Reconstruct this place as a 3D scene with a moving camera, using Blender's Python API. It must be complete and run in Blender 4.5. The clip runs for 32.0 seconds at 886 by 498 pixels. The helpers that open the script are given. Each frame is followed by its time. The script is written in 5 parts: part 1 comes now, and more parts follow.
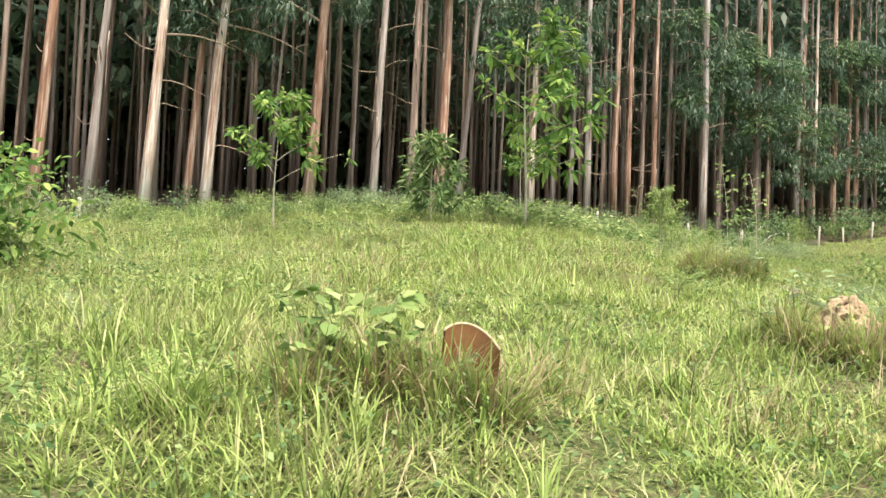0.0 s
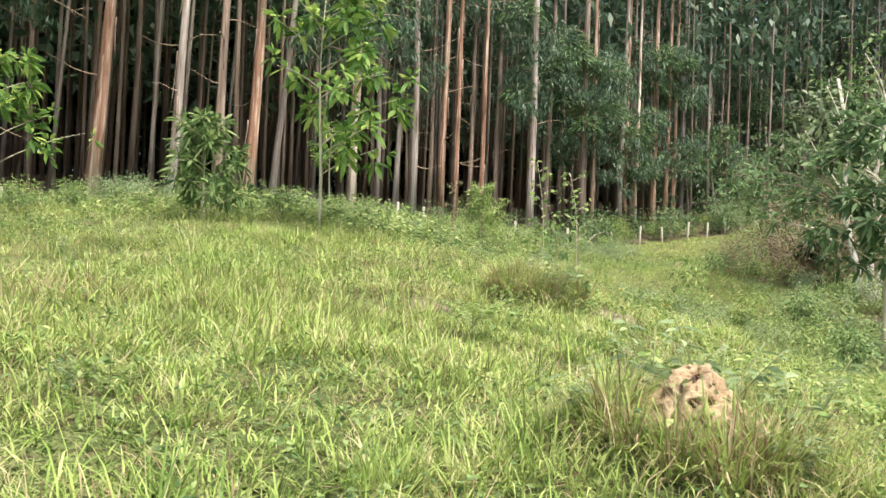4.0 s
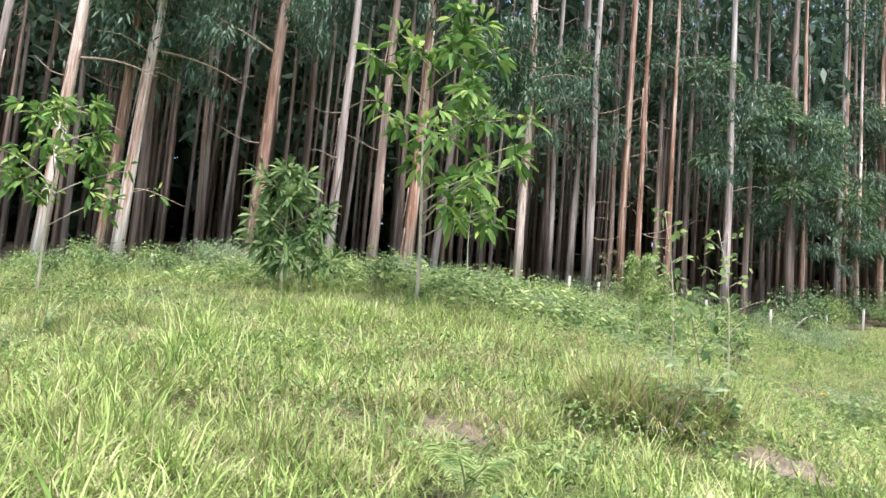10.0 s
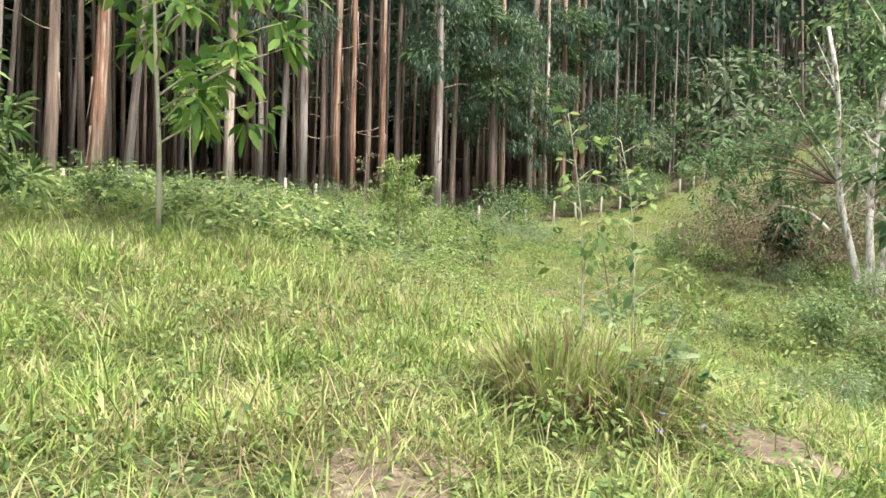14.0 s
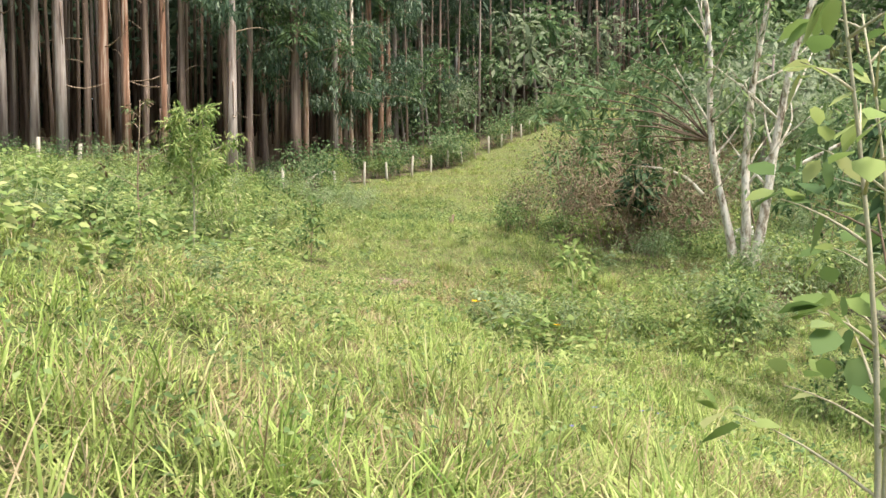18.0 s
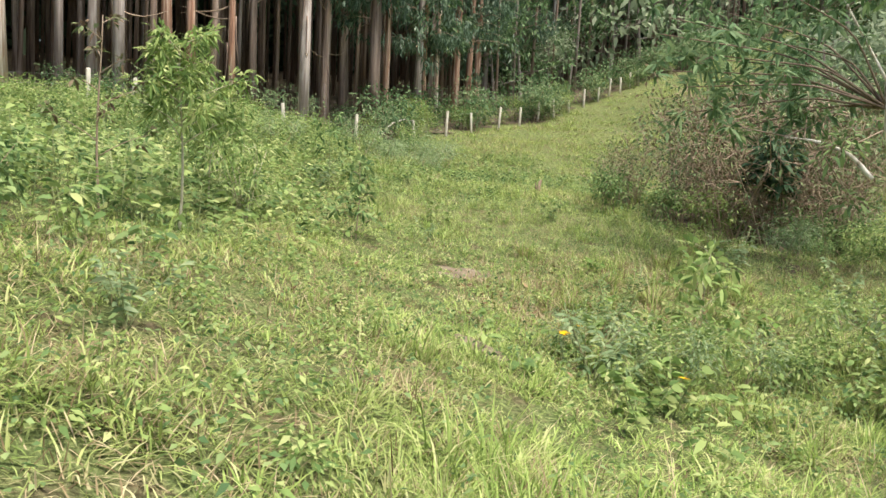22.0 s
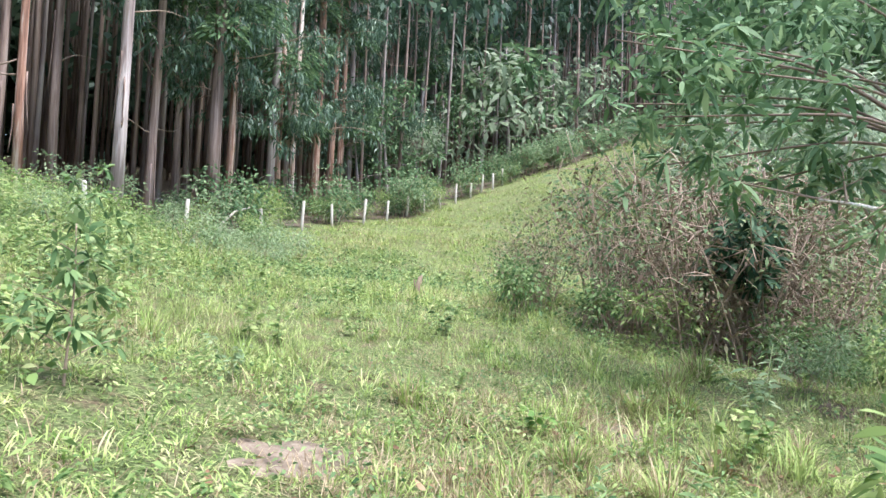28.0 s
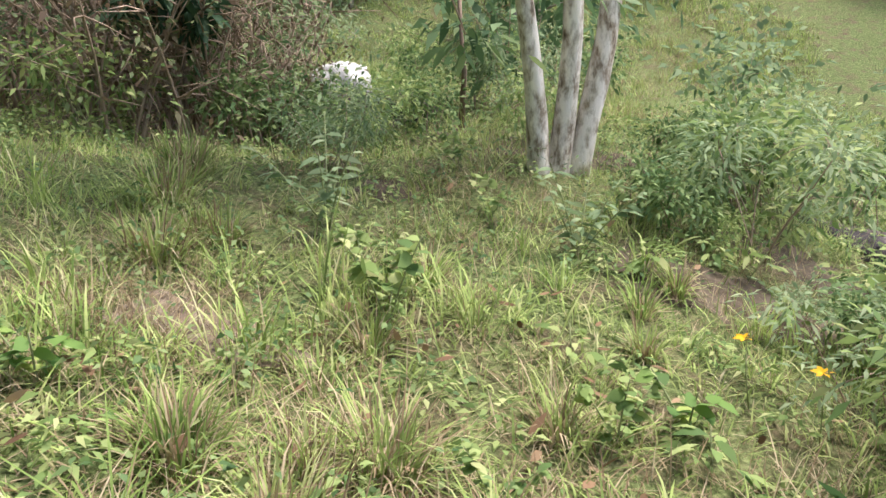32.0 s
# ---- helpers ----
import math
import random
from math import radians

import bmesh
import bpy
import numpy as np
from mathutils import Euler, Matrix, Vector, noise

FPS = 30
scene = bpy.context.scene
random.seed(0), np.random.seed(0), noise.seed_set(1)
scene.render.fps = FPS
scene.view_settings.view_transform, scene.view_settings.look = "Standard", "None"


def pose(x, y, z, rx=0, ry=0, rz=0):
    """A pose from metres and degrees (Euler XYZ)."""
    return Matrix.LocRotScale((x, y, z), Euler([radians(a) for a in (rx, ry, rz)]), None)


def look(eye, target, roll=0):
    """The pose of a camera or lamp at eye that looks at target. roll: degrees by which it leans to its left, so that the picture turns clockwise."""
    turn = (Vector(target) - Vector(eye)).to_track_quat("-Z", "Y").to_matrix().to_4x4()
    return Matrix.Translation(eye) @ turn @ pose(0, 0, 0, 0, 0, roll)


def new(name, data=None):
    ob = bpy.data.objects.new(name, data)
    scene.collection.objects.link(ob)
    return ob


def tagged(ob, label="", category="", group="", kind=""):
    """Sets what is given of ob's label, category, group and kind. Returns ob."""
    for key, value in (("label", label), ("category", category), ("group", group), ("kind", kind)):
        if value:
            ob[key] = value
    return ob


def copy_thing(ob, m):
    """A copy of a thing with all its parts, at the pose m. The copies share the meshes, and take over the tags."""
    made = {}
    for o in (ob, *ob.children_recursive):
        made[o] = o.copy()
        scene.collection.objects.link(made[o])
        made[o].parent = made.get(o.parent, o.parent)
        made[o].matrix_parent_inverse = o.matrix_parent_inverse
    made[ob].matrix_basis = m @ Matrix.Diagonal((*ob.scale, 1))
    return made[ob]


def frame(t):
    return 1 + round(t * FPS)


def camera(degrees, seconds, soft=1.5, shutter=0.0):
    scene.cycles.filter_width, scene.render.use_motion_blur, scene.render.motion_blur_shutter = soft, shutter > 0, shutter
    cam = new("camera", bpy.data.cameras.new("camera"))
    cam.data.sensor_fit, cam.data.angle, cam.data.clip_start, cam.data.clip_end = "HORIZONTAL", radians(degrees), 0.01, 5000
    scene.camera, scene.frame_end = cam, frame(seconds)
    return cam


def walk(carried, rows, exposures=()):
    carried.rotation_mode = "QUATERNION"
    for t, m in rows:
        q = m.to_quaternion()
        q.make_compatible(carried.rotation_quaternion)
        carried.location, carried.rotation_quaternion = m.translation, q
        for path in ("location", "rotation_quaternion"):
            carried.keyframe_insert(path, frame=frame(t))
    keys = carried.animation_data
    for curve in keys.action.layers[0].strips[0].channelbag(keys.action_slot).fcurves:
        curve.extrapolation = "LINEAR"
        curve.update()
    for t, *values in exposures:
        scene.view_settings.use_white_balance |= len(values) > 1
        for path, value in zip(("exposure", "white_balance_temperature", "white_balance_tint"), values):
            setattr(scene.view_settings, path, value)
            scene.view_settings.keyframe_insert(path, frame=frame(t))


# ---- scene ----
cam = camera(57.4, 32.0)
PATH = [
    (0, -0.003, -0.012, 1.431, 92.26, -2.32, 8.82),
    (0.5, 0.105, 0.397, 1.529, 92.41, -1.67, 5.49),
    (1, 0.122, 0.743, 1.528, 92.68, -2.82, 2.54),
    (1.5, 0.107, 1.087, 1.597, 91.27, -5.33, 1.15),
    (2, 0.197, 1.463, 1.652, 90.19, -4.48, 0.98),
    (2.5, 0.206, 1.785, 1.683, 91.18, -1.89, -0.37),
    (3, 0.278, 2.210, 1.797, 92.55, -1.68, -3.87),
    (3.5, 0.481, 2.490, 1.838, 92.13, -1.94, -3.46),
    (5.5, 1.143, 3.811, 1.825, 92.36, -3.68, -0.31),
    (6, 1.260, 4.155, 1.880, 91.45, -1.50, -4.75),
    (6.5, 1.345, 4.309, 1.922, 93.66, -1.48, -3.79),
    (7, 1.546, 4.524, 2.000, 97.61, -2.92, -0.21),
    (7.5, 1.689, 4.800, 1.996, 98.27, -3.53, 0.40),
    (8, 1.821, 4.924, 2.042, 97.54, -3.28, 2.60),
    (8.5, 2.003, 5.185, 2.071, 97.10, -5.33, 8.27),
    (9, 2.009, 5.466, 2.057, 96.08, -4.90, 14.25),
    (9.5, 1.925, 5.780, 2.124, 96.70, -5.22, 12.99),
    (10, 1.897, 5.945, 2.138, 96.60, -4.63, 11.39),
    (10.5, 1.843, 6.225, 2.176, 95.79, -3.29, 9.46),
    (11, 1.724, 6.456, 2.191, 92.69, -3.29, 12.34),
    (11.5, 1.427, 6.535, 2.259, 90.52, -2.68, 13.42),
    (12, 1.278, 6.643, 2.323, 89.31, -2.59, 9.23),
    (12.5, 1.155, 6.863, 2.388, 90.17, -1.62, 6.46),
    (13, 0.939, 7.258, 2.313, 92.36, -1.56, 0.72),
    (13.5, 0.716, 7.718, 2.391, 91.34, -1.82, -6.69),
    (15.5, 0.449, 9.705, 2.630, 88.90, 0.34, -15.30),
    (16, 0.463, 10.326, 2.656, 87.38, 1.02, -19.31),
    (16.5, 0.594, 10.766, 2.671, 86.80, 0.43, -21.69),
    (17, 0.807, 11.191, 2.774, 87.80, 1.88, -24.10),
    (17.5, 0.885, 11.741, 2.839, 87.37, 0.54, -27.64),
    (18, 0.993, 12.198, 2.856, 87.68, 0.25, -24.73),
    (18.5, 1.132, 12.730, 2.937, 87.39, 1.10, -22.27),
    (19, 1.077, 13.056, 3.045, 88.05, 0.56, -21.59),
    (19.5, 1.235, 13.403, 3.090, 89.82, 1.97, -25.61),
    (20, 1.442, 13.697, 3.158, 88.88, 0.18, -38.13),
    (20.5, 1.554, 14.038, 3.227, 87.12, -1.38, -40.45),
    (21, 1.818, 14.437, 3.194, 83.81, -0.26, -31.50),
    (21.5, 2.052, 14.838, 3.170, 82.59, -1.72, -23.83),
    (22, 2.394, 15.170, 3.171, 84.02, -2.85, -18.60),
    (22.5, 2.741, 15.551, 3.177, 87.36, -2.26, -12.68),
    (23, 2.973, 15.971, 3.239, 88.95, -1.54, -4.57),
    (23.5, 3.190, 16.395, 3.231, 88.68, -3.76, 8.43),
    (24, 3.361, 16.704, 3.268, 88.08, 0.17, 2.02),
    (24.5, 3.592, 17.049, 3.256, 86.94, -1.39, -10.75),
    (25, 3.831, 17.474, 3.219, 86.55, -2.03, -14.05),
    (25.5, 3.889, 17.948, 3.243, 86.98, -4.06, -18.02),
    (27.5, 4.371, 19.804, 3.052, 96.03, -3.00, -22.52),
    (28, 4.580, 20.359, 2.930, 91.86, -2.85, -28.09),
    (28.5, 4.704, 20.841, 2.887, 86.30, 2.36, -32.11),
    (29, 4.758, 21.296, 2.875, 83.78, 0.42, -28.75),
    (29.5, 4.879, 21.783, 2.852, 81.29, 3.37, -37.80),
    (30, 5.104, 22.178, 2.817, 81.29, -0.96, -48.73),
    (30.5, 5.312, 22.655, 2.820, 78.84, 1.71, -49.91),
    (31, 5.668, 23.108, 2.859, 75.50, 2.34, -61.33),
    (31.5, 5.952, 23.436, 2.837, 74.15, 0.30, -63.67),
    (32, 6.178, 23.737, 2.902, 75.42, -0.86, -75.15),
]

# exposure and white balance follow the hand-held camera's automatic settings
EXPOSURES = [(0.0, 1.2, 6900, 10), (1.0, 1.18, 6780, 10), (3.0, 1.15, 6900, 10), (6.0, 1.17, 6550, 11), (8.0, 1.24, 6180, 16), (9.0, 1.22, 6110, 15), (10.0, 1.22, 6000, 15), (12.0, 1.12, 6650, 10),
             (13.0, 1.17, 6650, 10), (16.0, 1.12, 6700, 11), (17.0, 1.13, 6950, 9), (18.0, 1.1, 6980, 11), (19.0, 1.17, 6700, 10), (20.0, 1.37, 6080, 15), (21.0, 1.36, 6100, 14), (21.5, 1.12, 6650, 10), (22.0, 0.93, 6760, 9),
             (23.0, 1.27, 6080, 11), (25.0, 1.2, 6120, 13), (28.0, 1.4, 5620, 16), (29.0, 1.3, 6020, 11), (30.0, 1.08, 6350, 10), (31.0, 1.08, 6270, 16), (32.0, 1.06, 6250, 18)]
walk(cam, [(t, pose(x, y, z, a, b, c)) for t, x, y, z, a, b, c in PATH], EXPOSURES)

# ---- daylight ----
world = bpy.data.worlds.new("sky")
scene.world = world
world.use_nodes = True
_sky = world.node_tree.nodes.new("ShaderNodeTexSky")
_sky.sky_type, _sky.sun_disc = "NISHITA", False
_sky.sun_elevation, _sky.sun_rotation = radians(68), radians(150)
_sky.dust_density, _sky.air_density = 3.0, 1.0
world.node_tree.links.new(_sky.outputs[0], world.node_tree.nodes["Background"].inputs[0])
world.node_tree.nodes["Background"].inputs[1].default_value = 0.14
sun = new("sun", bpy.data.lights.new("sun", "SUN"))
sun.data.energy, sun.data.angle, sun.data.color = 3.4, radians(25), (1.0, 0.96, 0.88)
# the sun stands behind the walker and to the right
sun.matrix_basis = look((0, 0, 0), (-math.sin(radians(150)) * math.cos(radians(68)), -math.cos(radians(150)) * math.cos(radians(68)), -math.sin(radians(68))))

# ---- materials ----
def mat(name, rough=0.8, spec=0.3):
    m = bpy.data.materials.new(name)
    m.use_nodes = True
    b = m.node_tree.nodes["Principled BSDF"]
    b.inputs["Roughness"].default_value = rough
    b.inputs["Specular IOR Level"].default_value = spec
    return m, m.node_tree, b


def node(nt, kind, **values):
    n = nt.nodes.new(kind)
    for k, v in values.items():
        n.inputs[k.replace("_", " ")].default_value = v
    return n


def ramp(nt, source, stops):
    r = nt.nodes.new("ShaderNodeValToRGB")
    e = r.color_ramp.elements
    while len(e) < len(stops):
        e.new(0.5)
    for s, (p, c) in zip(e, stops):
        s.position, s.color = p, (*c, 1)
    nt.links.new(source, r.inputs[0])
    return r.outputs[0]


def mapped(nt, scale, coord="Object"):
    t = nt.nodes.new("ShaderNodeTexCoord")
    m = nt.nodes.new("ShaderNodeMapping")
    m.inputs["Scale"].default_value = scale
    nt.links.new(t.outputs[coord], m.inputs[0])
    return m.outputs[0]


def noise_of(nt, vec, scale, detail=4.0, rough=0.55):
    n = node(nt, "ShaderNodeTexNoise", Scale=scale, Detail=detail, Roughness=rough)
    nt.links.new(vec, n.inputs["Vector"])
    return n.outputs[0]


def mixed(nt, fac, a, b, how="MIX"):
    m = nt.nodes.new("ShaderNodeMix")
    m.data_type, m.blend_type = "RGBA", how
    for s, i in ((fac, 0), (a, 6), (b, 7)):
        if isinstance(s, (int, float)):
            m.inputs[i].default_value = s
        elif isinstance(s, tuple):
            m.inputs[i].default_value = (*s, 1)
        else:
            nt.links.new(s, m.inputs[i])
    return m.outputs[2]


def bump(nt, b, height, strength, dist=0.02):
    n = node(nt, "ShaderNodeBump", Strength=strength, Distance=dist)
    nt.links.new(height, n.inputs["Height"])
    nt.links.new(n.outputs[0], b.inputs["Normal"])


def leaf_mat(name, stops, thin=0.35, rough=0.6, spec=0.14, patches=None):
    """Leaves or blades: each one its own tint, thin enough to let light through."""
    m, nt, b = mat(name, rough, spec)
    g = nt.nodes.new("ShaderNodeNewGeometry")
    tint = g.outputs["Random Per Island"]
    if patches:
        v = mapped(nt, (1, 1, 1), "Object")
        tuft = node(nt, "ShaderNodeMapRange", From_Min=0.32, From_Max=0.68)
        nt.links.new(noise_of(nt, v, 2.6, 3, 0.6), tuft.inputs[0])
        tint = mixed(nt, 0.5, tint, tuft.outputs[0])
    c = ramp(nt, tint, stops)
    if patches:
        n = noise_of(nt, v, patches[0], 3)
        f = ramp(nt, n, [(0.42, (0, 0, 0)), (0.62, (1, 1, 1))])
        c = mixed(nt, mixed(nt, 1.0, f, (patches[2],) * 3, "MULTIPLY"), c, patches[1])
    nt.links.new(c, b.inputs["Base Color"])
    t = nt.nodes.new("ShaderNodeBsdfTranslucent")
    nt.links.new(c, t.inputs[0])
    mix = nt.nodes.new("ShaderNodeMixShader")
    mix.inputs[0].default_value = thin
    nt.links.new(b.outputs[0], mix.inputs[1])
    nt.links.new(t.outputs[0], mix.inputs[2])
    nt.links.new(mix.outputs[0], nt.nodes["Material Output"].inputs[0])
    return m


def bark_mat(name, base, light, dark, streak=1.0):
    """Smooth eucalyptus bark with long peeling streaks."""
    m, nt, b = mat(name, 0.75, 0.25)
    v = mapped(nt, (7, 7, 0.35))
    w = mapped(nt, (1.6, 1.6, 0.16))
    n1, n2 = noise_of(nt, v, 1.5, 5, 0.6), noise_of(nt, w, 1.5, 4)
    o = nt.nodes.new("ShaderNodeObjectInfo")
    c = ramp(nt, n1, [(0.39, dark), (0.47, base), (0.53, base), (0.61, light)])
    c2 = ramp(nt, n2, [(0.42, dark), (0.5, base), (0.58, light)])
    c = mixed(nt, 0.5 * streak, c, c2)
    hue = nt.nodes.new("ShaderNodeHueSaturation")
    mr = node(nt, "ShaderNodeMapRange", To_Min=0.75, To_Max=1.2)
    nt.links.new(o.outputs["Random"], mr.inputs[0])
    nt.links.new(mr.outputs[0], hue.inputs["Value"])
    nt.links.new(c, hue.inputs["Color"])
    nt.links.new(hue.outputs[0], b.inputs["Base Color"])
    bump(nt, b, n1, 0.5, 0.03)
    return m


def rough_mat(name, stops, scale=6.0, squash=(1, 1, 1), rough=0.9, depth=0.5, fine=40.0):
    m, nt, b = mat(name, rough, 0.2)
    v = mapped(nt, squash)
    n, k = noise_of(nt, v, scale, 6), noise_of(nt, v, fine, 4, 0.7)
    c = ramp(nt, mixed(nt, 0.35, n, k), stops)
    nt.links.new(c, b.inputs["Base Color"])
    bump(nt, b, mixed(nt, 0.4, n, k), depth, 0.03)
    return m


GRASS = leaf_mat("grass_blade", [(0.1, (0.08, 0.15, 0.03)), (0.33, (0.19, 0.29, 0.065)), (0.52, (0.35, 0.46, 0.125)), (0.68, (0.48, 0.56, 0.20)), (0.82, (0.58, 0.57, 0.29)), (1.0, (0.67, 0.58, 0.39))],
                 0.32, 0.65, 0.15, (0.45, (0.34, 0.38, 0.14), 0.4))
THATCH = leaf_mat("matted_grass", [(0.1, (0.07, 0.11, 0.03)), (0.35, (0.18, 0.24, 0.075)), (0.6, (0.30, 0.35, 0.12)), (0.8, (0.42, 0.38, 0.20)), (1.0, (0.54, 0.45, 0.29))], 0.25, 0.8, 0.1, (0.6, (0.24, 0.27, 0.10), 0.4))
STRAW = leaf_mat("dry_grass", [(0.0, (0.17, 0.115, 0.065)), (0.45, (0.34, 0.26, 0.15)), (1.0, (0.56, 0.465, 0.30))], 0.25, 0.85, 0.1)
LEAF_WEED = leaf_mat("weed_leaf", [(0.0, (0.11, 0.19, 0.06)), (0.4, (0.235, 0.335, 0.105)), (0.8, (0.375, 0.45, 0.165)), (1.0, (0.52, 0.54, 0.25))], 0.4)
LEAF_BRIGHT = leaf_mat("bright_leaf", [(0.0, (0.07, 0.15, 0.04)), (0.4, (0.14, 0.26, 0.065)), (0.8, (0.27, 0.39, 0.10)), (1.0, (0.44, 0.52, 0.15))], 0.4)
LEAF_MID = leaf_mat("mid_leaf", [(0.0, (0.07, 0.135, 0.05)), (0.6, (0.18, 0.27, 0.10)), (1.0, (0.33, 0.41, 0.17))], 0.35)
LEAF_DARK = leaf_mat("dark_leaf", [(0.0, (0.025, 0.055, 0.028)), (0.6, (0.055, 0.11, 0.055)), (1.0, (0.11, 0.17, 0.085))], 0.25)
LEAF_SLOPE = leaf_mat("slope_leaf", [(0.0, (0.10, 0.17, 0.085)), (0.6, (0.215, 0.30, 0.15)), (1.0, (0.36, 0.43, 0.24))], 0.5)
LEAF_DEEP = leaf_mat("deep_slope_leaf", [(0.0, (0.06, 0.115, 0.05)), (0.6, (0.13, 0.215, 0.095)), (1.0, (0.25, 0.34, 0.165))], 0.35)
# slope leaf made paler and greyer: the haze is put into its colour
LEAF_HAZE = leaf_mat("hazed_slope_leaf", [(0.0, (0.16, 0.22, 0.13)), (0.6, (0.30, 0.37, 0.235)), (1.0, (0.45, 0.50, 0.35))], 0.5)
LEAF_GUM = leaf_mat("gum_leaf", [(0.0, (0.04, 0.078, 0.046)), (0.6, (0.09, 0.155, 0.09)), (1.0, (0.21, 0.29, 0.18))], 0.3, 0.45, 0.4)
LEAF_GREY = leaf_mat("grey_green_leaf", [(0.0, (0.14, 0.21, 0.10)), (0.5, (0.25, 0.34, 0.17)), (1.0, (0.40, 0.47, 0.27))], 0.4)
LEAF_BROWN = leaf_mat("withered_leaf", [(0.0, (0.11, 0.075, 0.05)), (0.35, (0.19, 0.135, 0.085)), (0.6, (0.13, 0.17, 0.075)), (1.0, (0.27, 0.33, 0.15))], 0.25)
LEAF_DEAD = leaf_mat("dead_leaf", [(0.0, (0.12, 0.07, 0.04)), (0.5, (0.25, 0.155, 0.085)), (1.0, (0.42, 0.29, 0.17))], 0.15, 0.8)
PETAL = leaf_mat("yellow_petal", [(0.0, (0.75, 0.38, 0.01)), (1.0, (0.85, 0.52, 0.02))], 0.3)
PETAL_BLUE = leaf_mat("violet_petal", [(0.0, (0.18, 0.16, 0.55)), (1.0, (0.3, 0.26, 0.7))], 0.3)
BARK_ORANGE = bark_mat("orange_bark", (0.37, 0.20, 0.13), (0.74, 0.58, 0.46), (0.16, 0.085, 0.055), 0.7)
BARK_PALE = bark_mat("pale_bark", (0.52, 0.40, 0.315), (0.86, 0.80, 0.72), (0.27, 0.14, 0.09), 0.7)
BARK_GREY = bark_mat("grey_bark", (0.36, 0.30, 0.265), (0.58, 0.52, 0.47), (0.19, 0.14, 0.12))
BARK_BROWN = bark_mat("brown_bark", (0.28, 0.20, 0.155), (0.46, 0.36, 0.30), (0.13, 0.09, 0.07))
# inner copies of the brown and grey bark, with the wood's shade in them
BARK_BROWN_SHADED = bark_mat("shaded_brown_bark", (0.28, 0.20, 0.155), (0.42, 0.33, 0.27), (0.14, 0.095, 0.07))
BARK_GREY_SHADED = bark_mat("shaded_grey_bark", (0.30, 0.24, 0.205), (0.45, 0.38, 0.33), (0.15, 0.11, 0.09))
BARK_WHITE = rough_mat("white_mottled_bark", [(0.36, (0.11, 0.08, 0.055)), (0.42, (0.33, 0.26, 0.19)), (0.48, (0.60, 0.53, 0.43)), (0.55, (0.84, 0.77, 0.67))], 8, (1, 1, 0.45), 0.9, 0.8, 26)
TWIG = rough_mat("twig", [(0.3, (0.22, 0.155, 0.11)), (0.7, (0.44, 0.34, 0.25))], 8, (1, 1, 0.3))
STEM_GREEN = rough_mat("green_stem", [(0.3, (0.16, 0.2, 0.08)), (0.7, (0.36, 0.38, 0.2))], 8)
PALE_STEM = rough_mat("pale_stem", [(0.3, (0.34, 0.30, 0.2)), (0.7, (0.56, 0.52, 0.38))], 8)
CLAY = rough_mat("termite_clay", [(0.34, (0.17, 0.11, 0.07)), (0.44, (0.32, 0.225, 0.135)), (0.56, (0.44, 0.325, 0.20)), (0.68, (0.55, 0.42, 0.275))], 9, (1, 1, 1), 0.97, 1.0, 34)
# clay darkened to stand for the shade inside the mound's holes
HOLLOW_SHADE = rough_mat("shaded_hollow_clay", [(0.3, (0.03, 0.02, 0.015)), (0.7, (0.10, 0.06, 0.04))], 9)
ROCK = rough_mat("dark_wet_rock", [(0.38, (0.022, 0.019, 0.02)), (0.5, (0.06, 0.05, 0.05)), (0.58, (0.20, 0.165, 0.14)), (0.7, (0.36, 0.30, 0.25))], 1.3, (1, 1, 1), 0.85, 1.0, 14)
PALE_ROCK = rough_mat("pale_rock", [(0.35, (0.35, 0.34, 0.32)), (0.6, (0.68, 0.67, 0.64))], 3)
POST = rough_mat("weathered_post", [(0.3, (0.34, 0.30, 0.24)), (0.6, (0.58, 0.54, 0.46)), (0.75, (0.68, 0.64, 0.56))], 5, (1, 1, 0.2))
WIRE, _nt, _b = mat("wire", 0.5, 0.5)
_b.inputs["Base Color"].default_value, _b.inputs["Metallic"].default_value = (0.35, 0.34, 0.32, 1), 0.8
CARD = rough_mat("brown_cardboard", [(0.3, (0.27, 0.115, 0.05)), (0.7, (0.40, 0.19, 0.09))], 3, (1, 1, 4), 0.7, 0.15)
CARD_EDGE = rough_mat("cardboard_edge", [(0.3, (0.5, 0.36, 0.22)), (0.7, (0.62, 0.48, 0.32))], 9)
WOOD_DEAD = rough_mat("dead_wood", [(0.3, (0.10, 0.07, 0.05)), (0.7, (0.3, 0.22, 0.16))], 6, (1, 1, 0.3))
LITTER = rough_mat("leaf_litter", [(0.3, (0.045, 0.035, 0.024)), (0.5, (0.10, 0.078, 0.052)), (0.7, (0.18, 0.145, 0.10))], 5, (1, 1, 1), 0.95, 0.8, 30)


